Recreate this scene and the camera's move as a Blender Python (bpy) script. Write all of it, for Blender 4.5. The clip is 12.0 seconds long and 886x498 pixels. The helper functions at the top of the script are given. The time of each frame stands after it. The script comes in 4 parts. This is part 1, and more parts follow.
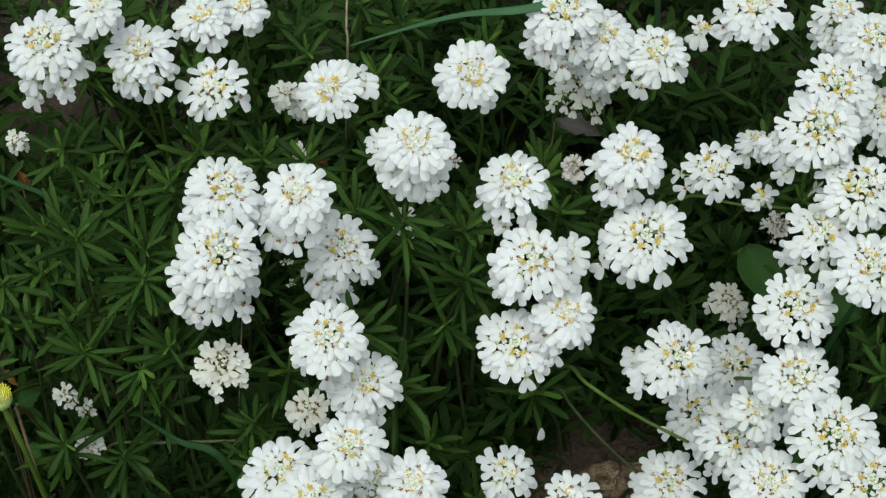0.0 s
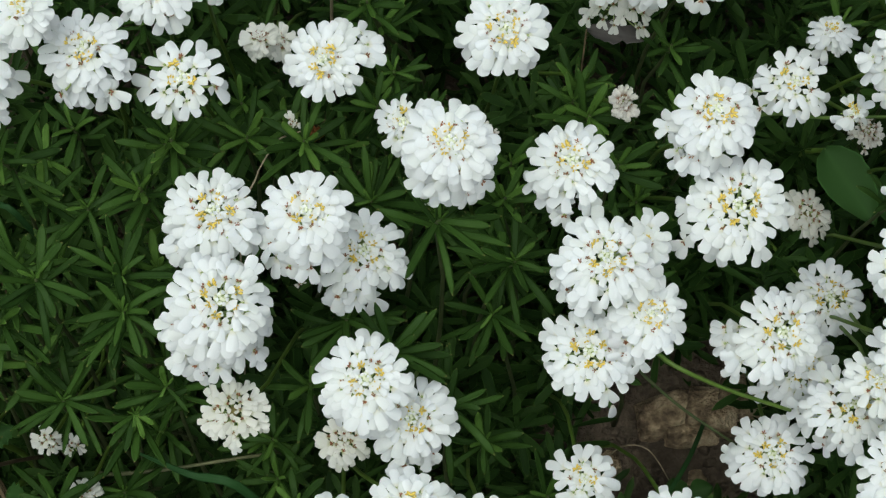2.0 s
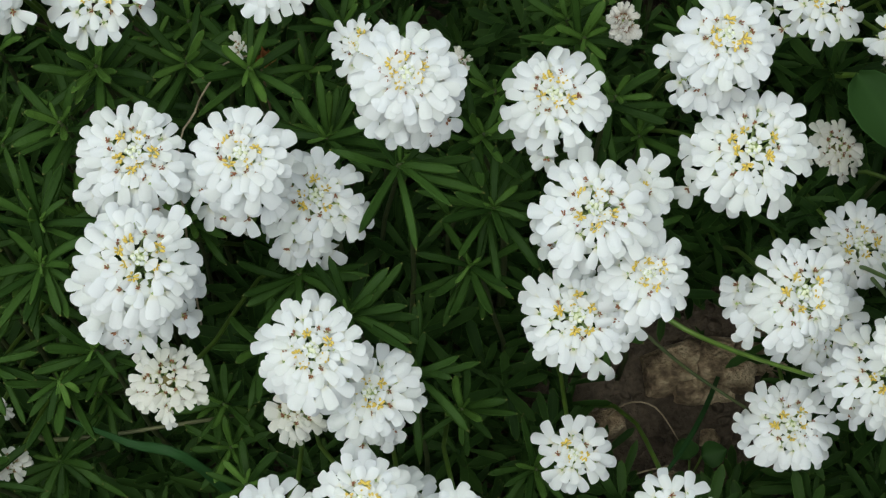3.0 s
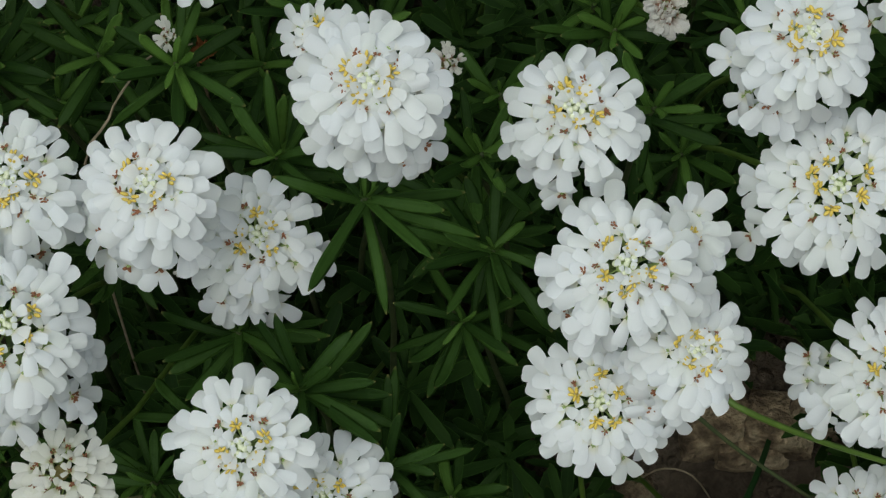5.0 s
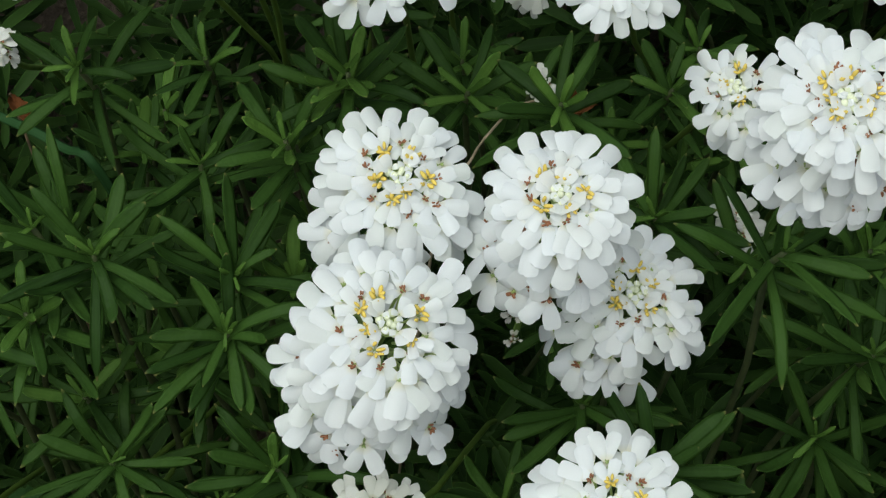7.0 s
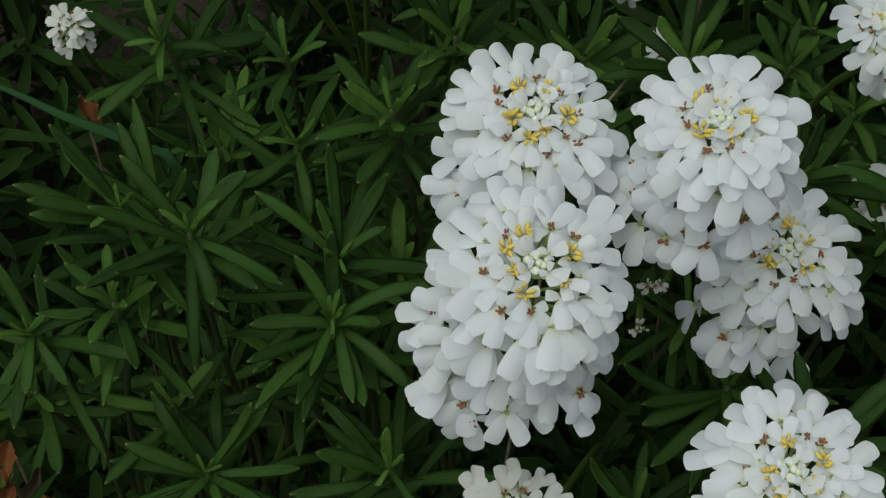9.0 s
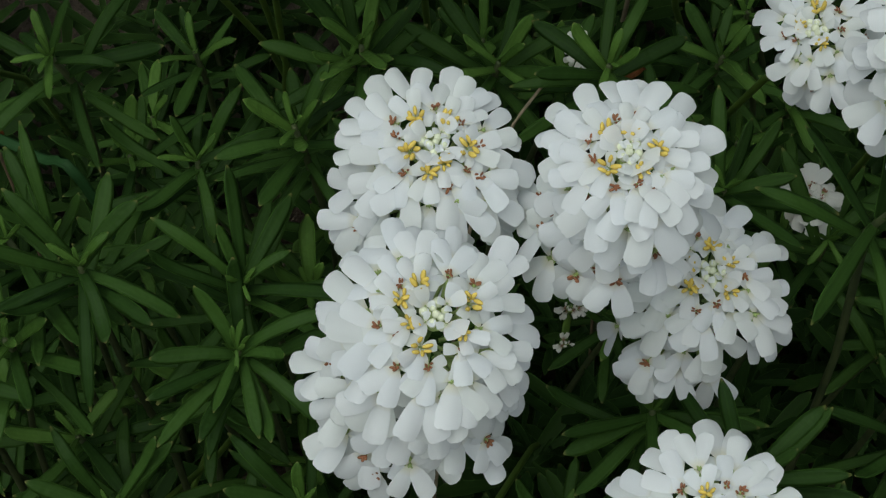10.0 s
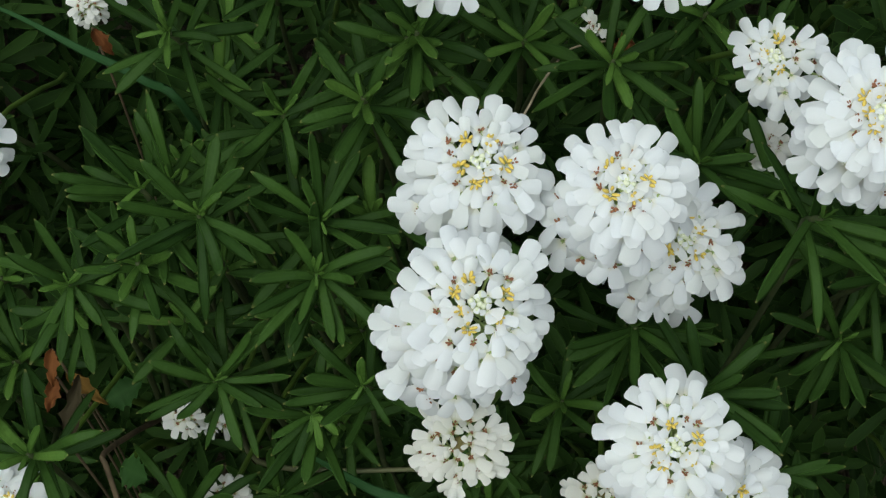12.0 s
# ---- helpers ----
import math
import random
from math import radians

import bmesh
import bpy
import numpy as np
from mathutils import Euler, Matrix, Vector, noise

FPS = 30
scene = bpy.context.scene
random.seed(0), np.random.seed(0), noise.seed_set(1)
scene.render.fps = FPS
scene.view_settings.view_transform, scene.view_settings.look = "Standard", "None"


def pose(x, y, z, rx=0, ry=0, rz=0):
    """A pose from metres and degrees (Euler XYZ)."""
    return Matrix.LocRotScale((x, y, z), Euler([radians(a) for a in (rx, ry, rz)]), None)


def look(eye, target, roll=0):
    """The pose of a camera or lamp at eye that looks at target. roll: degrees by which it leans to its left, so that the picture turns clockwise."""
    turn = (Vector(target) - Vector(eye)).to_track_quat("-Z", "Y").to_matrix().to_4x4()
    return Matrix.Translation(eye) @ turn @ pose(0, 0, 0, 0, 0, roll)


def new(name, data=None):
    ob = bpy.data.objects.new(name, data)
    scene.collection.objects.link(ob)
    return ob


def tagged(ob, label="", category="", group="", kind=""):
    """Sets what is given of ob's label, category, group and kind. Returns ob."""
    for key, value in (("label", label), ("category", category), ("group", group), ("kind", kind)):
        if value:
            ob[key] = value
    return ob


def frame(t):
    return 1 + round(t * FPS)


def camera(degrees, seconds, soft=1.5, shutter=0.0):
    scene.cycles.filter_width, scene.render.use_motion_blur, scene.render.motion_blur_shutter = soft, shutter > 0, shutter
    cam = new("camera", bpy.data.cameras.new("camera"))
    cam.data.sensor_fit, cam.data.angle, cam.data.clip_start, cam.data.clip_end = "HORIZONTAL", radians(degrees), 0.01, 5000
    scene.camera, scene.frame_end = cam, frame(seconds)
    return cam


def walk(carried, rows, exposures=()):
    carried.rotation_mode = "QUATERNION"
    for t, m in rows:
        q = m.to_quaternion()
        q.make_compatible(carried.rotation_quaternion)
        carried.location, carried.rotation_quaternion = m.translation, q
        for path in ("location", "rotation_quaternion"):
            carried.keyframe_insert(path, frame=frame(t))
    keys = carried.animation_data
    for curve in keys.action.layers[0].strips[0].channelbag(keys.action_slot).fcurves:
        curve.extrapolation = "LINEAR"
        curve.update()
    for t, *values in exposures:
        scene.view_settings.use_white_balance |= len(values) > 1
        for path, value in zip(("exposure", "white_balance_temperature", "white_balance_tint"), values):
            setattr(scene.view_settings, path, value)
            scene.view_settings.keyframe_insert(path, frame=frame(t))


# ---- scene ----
cam = camera(27.00, 12.0, soft=1.3)
PATH = [
    (0, (0.0045, -0.5109, 0.7309), (0.0065, -0.2433, 0.4336), 2.72),
    (0.5, (0.0125, -0.4741, 0.7229), (0.0103, -0.2162, 0.4172), 0.82),
    (1, (-0.0313, -0.3997, 0.7120), (-0.0249, -0.1587, 0.3929), -0.17),
    (1.5, (-0.0645, -0.3558, 0.6970), (-0.0425, -0.1347, 0.3644), -0.29),
    (2, (-0.0282, -0.3342, 0.6845), (-0.0146, -0.1184, 0.3479), -1.25),
    (2.5, (-0.0147, -0.3080, 0.6544), (-0.0088, -0.0967, 0.3148), -2.64),
    (3, (-0.0033, -0.2767, 0.6169), (0.0009, -0.0788, 0.2693), -3.05),
    (3.2, (0.0001, -0.2615, 0.6023), (0.0027, -0.0658, 0.2534), -3.36),
    (4.8, (0.0077, -0.1977, 0.5212), (0.0089, -0.0088, 0.1686), -3.09),
    (5, (0.0087, -0.1961, 0.5125), (0.0074, -0.0029, 0.1623), -3.49),
    (5.5, (0.0070, -0.1883, 0.4906), (0.0067, 0.0129, 0.1449), -2.94),
    (6, (-0.0127, -0.1879, 0.4761), (-0.0169, 0.0282, 0.1396), -1.45),
    (6.5, (-0.0314, -0.2010, 0.4703), (-0.0435, 0.0340, 0.1468), 0.16),
    (7, (-0.0521, -0.2141, 0.4593), (-0.0747, 0.0256, 0.1399), 0.35),
    (7.5, (-0.0617, -0.2220, 0.4454), (-0.0920, 0.0206, 0.1288), -0.16),
    (7.7, (-0.0641, -0.2246, 0.4412), (-0.0964, 0.0190, 0.1256), -0.45),
    (9.3, (-0.0757, -0.2186, 0.4092), (-0.0997, 0.0465, 0.1107), -1.78),
    (9.5, (-0.0721, -0.2108, 0.4095), (-0.0941, 0.0541, 0.1106), -1.65),
    (10, (-0.0640, -0.1928, 0.4102), (-0.0846, 0.0566, 0.0982), -2.20),
    (10.5, (-0.0623, -0.1726, 0.4195), (-0.0830, 0.0628, 0.0967), -1.75),
    (11, (-0.0641, -0.1618, 0.4263), (-0.0853, 0.0528, 0.0894), -2.35),
    (11.5, (-0.0625, -0.1626, 0.4628), (-0.0821, 0.0358, 0.1161), -1.62),
    (12, (-0.0735, -0.1944, 0.5263), (-0.0879, -0.0084, 0.1725), -0.49),
]
EXPOSURES = [(t, stops, 6300 if t < 9 else 6200, 3) for t, stops in ((0, 0.11), (0.5, -0.20), (1.0, -0.07), (1.5, -0.05), (2.0, 0.13), (2.5, 0.05), (3.2, 0.03), (5, -0.36), (5.5, -0.29), (6.0, -0.17), (6.5, -0.17), (7.0, 0.03), (7.5, -0.07), (9.3, -0.55), (10.0, -0.48), (10.5, -0.47), (11, -0.43), (12, -0.03))]
walk(cam, [(t, look(eye, target, roll)) for t, eye, target, roll in PATH], EXPOSURES)

# ---- light ----
world = bpy.data.worlds.new("overcast_sky")
scene.world = world
world.use_nodes = True
wn, wl = world.node_tree.nodes, world.node_tree.links
sky = wn.new("ShaderNodeTexSky")
sky.sky_type, sky.sun_disc = "NISHITA", False
sky.sun_elevation, sky.sun_rotation = radians(65), radians(-157)
sky.air_density, sky.dust_density = 1.0, 8.0
wn["Background"].inputs["Strength"].default_value = 0.11
grey = wn.new("ShaderNodeHueSaturation")
grey.inputs["Saturation"].default_value = 0.46
wl.new(sky.outputs["Color"], grey.inputs["Color"])
wl.new(grey.outputs["Color"], wn["Background"].inputs["Color"])
sun = new("sun", bpy.data.lights.new("sun", "SUN"))
sun.data.energy, sun.data.angle, sun.data.color = 1.33, radians(68), (0.88, 0.98, 0.97)
sun.matrix_world = look((-0.18, -0.42, 1.0), (0, 0, 0))

# ---- materials ----


def material(name, rough=0.5, spec=0.5):
    mat = bpy.data.materials.new(name)
    mat.use_nodes = True
    n, l = mat.node_tree.nodes, mat.node_tree.links
    b = n["Principled BSDF"]
    b.inputs["Roughness"].default_value = rough
    b.inputs["Specular IOR Level"].default_value = spec
    return mat, n, l, b


def ramp(n, l, fac, stops):
    r = n.new("ShaderNodeValToRGB")
    while len(r.color_ramp.elements) < len(stops):
        r.color_ramp.elements.new(0.5)
    for e, (p, c) in zip(r.color_ramp.elements, stops):
        e.position, e.color = p, (*c, 1)
    l.new(fac, r.inputs["Fac"])
    return r.outputs["Color"]


def mixc(n, l, fac, a, b, mode="MIX"):
    m = n.new("ShaderNodeMix")
    m.data_type, m.blend_type = "RGBA", mode
    for sock, v in ((0, fac), (6, a), (7, b)):
        if isinstance(v, (int, float)):
            m.inputs[sock].default_value = v
        elif isinstance(v, tuple):
            m.inputs[sock].default_value = (*v, 1)
        else:
            l.new(v, m.inputs[sock])
    return m.outputs[2]


def attr(n, name):
    a = n.new("ShaderNodeAttribute")
    a.attribute_name = name
    return a.outputs["Fac"]


def noise_tex(n, l, scale, detail=3.0, coords="Object"):
    tc = n.new("ShaderNodeTexCoord")
    t = n.new("ShaderNodeTexNoise")
    t.inputs["Scale"].default_value, t.inputs["Detail"].default_value = scale, detail
    l.new(tc.outputs[coords], t.inputs["Vector"])
    return t.outputs["Fac"]


def bump(n, l, b, height, strength, distance):
    k = n.new("ShaderNodeBump")
    k.inputs["Strength"].default_value, k.inputs["Distance"].default_value = strength, distance
    l.new(height, k.inputs["Height"])
    l.new(k.outputs["Normal"], b.inputs["Normal"])


def thin(n, l, b, colour, share):
    """Lets part of the light through, as petals and leaves do."""
    tr = n.new("ShaderNodeBsdfTranslucent")
    if isinstance(colour, tuple):
        tr.inputs["Color"].default_value = (*colour, 1)
    else:
        l.new(colour, tr.inputs["Color"])
    mx = n.new("ShaderNodeMixShader")
    mx.inputs[0].default_value = share
    l.new(b.outputs[0], mx.inputs[1])
    l.new(tr.outputs[0], mx.inputs[2])
    l.new(mx.outputs[0], n["Material Output"].inputs["Surface"])


def petal_material(name, white, claw, blotch, amount, reach=0.28):
    mat, n, l, b = material(name, 0.5, 0.3)
    along = attr(n, "along")
    base = ramp(n, l, along, [(0.0, claw), (reach, white), (1.0, white)])
    spots = ramp(n, l, noise_tex(n, l, 420, 4), [(0.42, (1, 1, 1)), (0.75, blotch)])
    col = mixc(n, l, amount, base, spots, "MULTIPLY")
    info = n.new("ShaderNodeObjectInfo")
    tint = ramp(n, l, info.outputs["Random"], [(0.0, (0.94, 0.95, 0.92)), (0.5, (1, 1, 1)), (1.0, (0.97, 0.98, 1.0))])
    col = mixc(n, l, 1.0, col, tint, "MULTIPLY")
    l.new(col, b.inputs["Base Color"])
    # fine veins run along the petal
    tc, mp = n.new("ShaderNodeAttribute"), n.new("ShaderNodeTexWave")
    tc.attribute_name = "side"
    mp.inputs["Scale"].default_value, mp.inputs["Distortion"].default_value = 1.6, 0.6
    cx = n.new("ShaderNodeCombineXYZ")
    l.new(tc.outputs["Fac"], cx.inputs["X"])
    l.new(cx.outputs[0], mp.inputs["Vector"])
    bump(n, l, b, mp.outputs["Fac"], 0.06, 0.0002)
    thin(n, l, b, col, 0.46)
    return mat


PETAL = petal_material("white_petal", (0.872, 0.888, 0.895), (0.80, 0.77, 0.62), (0.92, 0.92, 0.89), 0.5)
FADED = petal_material("faded_petal", (0.84, 0.84, 0.785), (0.50, 0.52, 0.26), (0.88, 0.83, 0.74), 0.6)
DRIED = petal_material("dried_petal", (0.84, 0.83, 0.78), (0.26, 0.17, 0.09), (0.60, 0.46, 0.36), 0.6, 0.5)


def plain(name, a, c, scale, rough=0.5, spec=0.4, rough_bump=0.0):
    mat, n, l, b = material(name, rough, spec)
    f = noise_tex(n, l, scale, 5)
    l.new(ramp(n, l, f, [(0.3, a), (0.7, c)]), b.inputs["Base Color"])
    if rough_bump:
        bump(n, l, b, f, 0.6, rough_bump)
    return mat


POLLEN = plain("yellow_anther", (0.60, 0.43, 0.06), (0.77, 0.60, 0.15), 900, 0.8)
LEMON = plain("lemon_disc", (0.60, 0.55, 0.04), (0.78, 0.74, 0.10), 900, 0.7)
BROWN_ANTHER = plain("brown_anther", (0.15, 0.045, 0.03), (0.36, 0.165, 0.07), 700, 0.8)
BUD = plain("cream_bud", (0.62, 0.66, 0.42), (0.80, 0.82, 0.66), 600, 0.5)
SPENT = plain("spent_calyx", (0.13, 0.13, 0.04), (0.32, 0.25, 0.10), 900, 0.8, 0.2, 0.0006)
OVARY = plain("green_ovary", (0.26, 0.36, 0.10), (0.40, 0.48, 0.18), 800, 0.5)
STEM = plain("green_stem", (0.055, 0.105, 0.011), (0.095, 0.16, 0.021), 120, 0.5)
WOODY = plain("woody_stem", (0.06, 0.045, 0.025), (0.14, 0.10, 0.055), 200, 0.8, 0.2, 0.0004)
OLIVE = plain("olive_stalk", (0.030, 0.044, 0.014), (0.060, 0.074, 0.025), 200, 0.6, 0.3, 0.0002)
STALK = plain("olive_tan_stalk", (0.075, 0.085, 0.035), (0.13, 0.13, 0.06), 200, 0.6, 0.3, 0.0002)
TWIG = plain("dry_twig", (0.20, 0.16, 0.10), (0.34, 0.28, 0.19), 220, 0.8, 0.2, 0.0003)


def leaf_material(name, dark, light, tip, rough=0.5):
    mat, n, l, b = material(name, rough, 0.07)
    along, side = attr(n, "along"), attr(n, "side")
    info, geo = n.new("ShaderNodeObjectInfo"), n.new("ShaderNodeNewGeometry")
    add = n.new("ShaderNodeMath")
    add.operation = "ADD"
    l.new(info.outputs["Random"], add.inputs[0])
    l.new(geo.outputs["Random Per Island"], add.inputs[1])
    fr = n.new("ShaderNodeMath")
    fr.operation = "FRACT"
    l.new(add.outputs[0], fr.inputs[0])
    base = ramp(n, l, fr.outputs[0], [(0.0, dark), (1.0, light)])
    fine = ramp(n, l, noise_tex(n, l, 3, 5), [(0.3, (0.8, 0.84, 0.8)), (0.7, (1.1, 1.07, 1.05))])
    base = mixc(n, l, 0.8, base, fine, "MULTIPLY")
    base = mixc(n, l, ramp(n, l, along, [(0.0, (0, 0, 0)), (0.965, (0, 0, 0)), (0.995, (0.6, 0.6, 0.6))]), base, tip)
    edge = ramp(n, l, side, [(0.0, (0.08, 0.08, 0.08)), (0.2, (0, 0, 0)), (0.88, (0, 0, 0)), (1.0, (0.9, 0.9, 0.9))])
    base = mixc(n, l, edge, base, tuple(2.3 * v for v in light))
    l.new(base, b.inputs["Base Color"])
    bump(n, l, b, noise_tex(n, l, 5, 2), 0.12, 0.01)
    thin(n, l, b, tuple(min(1, 1.5 * v) for v in light), 0.07)
    return mat


LEAF = leaf_material("dark_green_leaf", (0.0130, 0.0330, 0.0056), (0.0325, 0.0720, 0.0120), (0.17, 0.15, 0.05))
YOUNG = leaf_material("young_green_leaf", (0.038, 0.082, 0.013), (0.066, 0.130, 0.022), (0.20, 0.19, 0.06))
# darker copy of the leaf green: shade of the depths put into the colour
UNDER = leaf_material("shade_painted_leaf", (0.012, 0.030, 0.006), (0.026, 0.056, 0.011), (0.08, 0.09, 0.02), 0.6)
WEED = leaf_material("broad_weed_leaf", (0.024, 0.062, 0.014), (0.034, 0.080, 0.020), (0.05, 0.09, 0.03), 0.5)
BLADE = leaf_material("dark_green_blade", (0.016, 0.048, 0.014), (0.022, 0.062, 0.018), (0.05, 0.08, 0.02), 0.5)
PALE_BLADE = leaf_material("grey_green_blade", (0.05, 0.115, 0.055), (0.065, 0.14, 0.065), (0.10, 0.15, 0.06), 0.45)
RUST = leaf_material("rusty_dead_leaf", (0.11, 0.04, 0.014), (0.19, 0.08, 0.024), (0.10, 0.05, 0.02), 0.75)
TAN = leaf_material("yellow_brown_dead_leaf", (0.10, 0.058, 0.014), (0.15, 0.085, 0.020), (0.08, 0.05, 0.02), 0.75)
DULL = leaf_material("olive_brown_withered_leaf", (0.030, 0.026, 0.014), (0.048, 0.038, 0.020), (0.06, 0.03, 0.02), 0.7)
GREY = leaf_material("grey_dead_leaf", (0.10, 0.090, 0.084), (0.16, 0.145, 0.137), (0.20, 0.17, 0.14), 0.8)


def soil_material():
    mat, n, l, b = material("dark_soil", 0.95, 0.2)
    coarse, fine = noise_tex(n, l, 30, 6), noise_tex(n, l, 350, 6)
    col = ramp(n, l, coarse, [(0.3, (0.036, 0.028, 0.020)), (0.55, (0.085, 0.067, 0.048)), (0.75, (0.145, 0.117, 0.085))])
    l.new(mixc(n, l, 0.7, col, ramp(n, l, fine, [(0.3, (0.55, 0.52, 0.5)), (0.7, (1.3, 1.25, 1.2))]), "MULTIPLY"), b.inputs["Base Color"])
    bump(n, l, b, fine, 1.0, 0.003)
    return mat


def stone_material():
    mat, n, l, b = material("tan_stone", 0.9, 0.25)
    coarse, fine = noise_tex(n, l, 95, 8), noise_tex(n, l, 600, 6)
    col = ramp(n, l, coarse, [(0.36, (0.09, 0.064, 0.040)), (0.47, (0.25, 0.185, 0.115)), (0.56, (0.40, 0.315, 0.205)), (0.72, (0.50, 0.42, 0.295))])
    l.new(mixc(n, l, 0.7, col, ramp(n, l, fine, [(0.3, (0.6, 0.58, 0.55)), (0.7, (1.2, 1.2, 1.15))]), "MULTIPLY"), b.inputs["Base Color"])
    bump(n, l, b, fine, 1.0, 0.003)
    return mat


SOIL, STONE = soil_material(), stone_material()

# ---- mesh tools ----
rng = random.Random(7)


def make_mesh(name, verts, faces, mats, which=None, along=None, side=None):
    me = bpy.data.meshes.new(name)
    me.from_pydata([tuple(v) for v in verts], [], faces)
    for m in mats:
        me.materials.append(m)
    if which:
        me.polygons.foreach_set("material_index", which)
    me.polygons.foreach_set("use_smooth", [True] * len(me.polygons))
    for key, vals in (("along", along), ("side", side)):
        if vals is not None:
            me.attributes.new(key, "FLOAT", "POINT").data.foreach_set("value", [float(v) for v in vals])
    me.update()
    return me


def child(name, data, parent, m=None, label=""):
    ob = new(name, data)
    ob.parent = parent
    if m is not None:
        ob.matrix_basis = m
    if label:
        ob["label"] = label
    return ob


def frame_from(origin, y_axis, z_hint, scale=1.0):
    """A pose with +Y along y_axis and +Z as near z_hint as can be."""
    yv = Vector(y_axis).normalized()
    zv = Vector(z_hint) - yv * yv.dot(Vector(z_hint))
    zv.normalize()
    xv = yv.cross(zv)
    m = Matrix((xv, yv, zv)).transposed().to_4x4()
    return Matrix.Translation(origin) @ m @ Matrix.Scale(scale, 4)


def tube(path, radii, sides=6):
    """Verts and faces of a closed round tube along a path."""
    verts, faces = [], []
    ref = Vector((0.3, 1, 0.2)).normalized()
    for i, p in enumerate(path):
        d = (Vector(path[min(i + 1, len(path) - 1)]) - Vector(path[max(i - 1, 0)])).normalized()
        a = d.cross(ref).normalized()
        b = d.cross(a)
        for k in range(sides):
            t = 2 * math.pi * k / sides
            verts.append(Vector(p) + radii[i] * (math.cos(t) * a + math.sin(t) * b))
    for i in range(len(path) - 1):
        for k in range(sides):
            faces.append((i * sides + k, i * sides + (k + 1) % sides, (i + 1) * sides + (k + 1) % sides, (i + 1) * sides + k))
    faces.append(tuple(reversed(range(sides))))
    faces.append(tuple((len(path) - 1) * sides + k for k in range(sides)))
    return verts, faces


def bend(a, c, sag, steps=7, wob=0.0, r=rng):
    """A bowed line from a to c; sag is the offset of its middle."""
    a, c, sag = Vector(a), Vector(c), Vector(sag)
    out = []
    for i in range(steps):
        t = i / (steps - 1)
        w = Vector((r.uniform(-wob, wob), r.uniform(-wob, wob), r.uniform(-wob, wob))) if 0 < i < steps - 1 else Vector()
        out.append(a.lerp(c, t) + sag * (4 * t * (1 - t)) + w)
    return out


def ellipsoid(c, rad, axis=(0, 0, 1), rings=4, sides=6):
    q = Vector((0, 0, 1)).rotation_difference(Vector(axis))
    verts, faces = [], []
    for i in range(rings + 1):
        a = math.pi * i / rings
        for k in range(sides):
            t = 2 * math.pi * k / sides
            v = Vector((rad[0] * math.sin(a) * math.cos(t), rad[1] * math.sin(a) * math.sin(t), rad[2] * math.cos(a)))
            verts.append(Vector(c) + q @ v)
    for i in range(rings):
        for k in range(sides):
            faces.append((i * sides + k, (i + 1) * sides + k, (i + 1) * sides + (k + 1) % sides, i * sides + (k + 1) % sides))
    return verts, faces


def join(pieces):
    """Pieces are (verts, faces, slot, along, side); gives the lists of one mesh."""
    V, F, M, A, S = [], [], [], [], []
    for verts, faces, slot, along, side in pieces:
        o = len(V)
        V += list(verts)
        F += [tuple(i + o for i in f) for f in faces]
        M += [slot] * len(faces)
        A += list(along) if along is not None else [0.5] * len(verts)
        S += list(side) if side is not None else [0.5] * len(verts)
    return V, F, M, A, S


# ---- ground ----


def rise(y):
    return 0.33 * 0.32 * math.tanh(y / 0.32)


def ground_z(x, y):
    far = max(0.0, 1 - math.hypot(x, y) / 3)
    return -0.088 + rise(y) + far * (0.012 * noise.noise((x * 14, y * 14, 0.3)) + 0.005 * noise.noise((x * 50, y * 50, 2.0)))


def canopy_z(x, y):
    hollow = 0.0
    for hx, hy, hr, hd in ((-0.199, 0.072, 0.025, 0.12), (-0.201, 0.103, 0.027, 0.075), (-0.196, -0.004, 0.025, 0.085), (-0.091, -0.035, 0.028, 0.060), (-0.160, -0.040, 0.042, 0.070), (-0.152, 0.076, 0.048, 0.032), (0.014, -0.026, 0.040, 0.040)):
        hollow += hd * math.exp(-((x - hx) ** 2 + (y - hy) ** 2) / hr ** 2)
    return 0.113 + rise(y) + 0.012 * noise.noise((x * 22, y * 22, 7.0)) - hollow


def ground():
    n = 150
    line = [0.9 * u + 60 * u ** 7 for u in (2 * i / (n - 1) - 1 for i in range(n))]
    verts = [(x, y, ground_z(x, y)) for y in line for x in line]
    faces = [(j * n + i, j * n + i + 1, (j + 1) * n + i + 1, (j + 1) * n + i) for j in range(n - 1) for i in range(n - 1)]
    tagged(new("ground", make_mesh("ground", verts, faces, [SOIL])), "bare dark brown soil on a gentle bank", "soil", kind="structure")


ground()

# ---- petals and florets ----
ROWS = (0.0, 0.12, 0.26, 0.44, 0.62, 0.78, 0.89, 0.96, 0.99, 1.0)
WIDE = (0.13, 0.25, 0.37, 0.455, 0.50, 0.505, 0.485, 0.43, 0.34, 0.20)


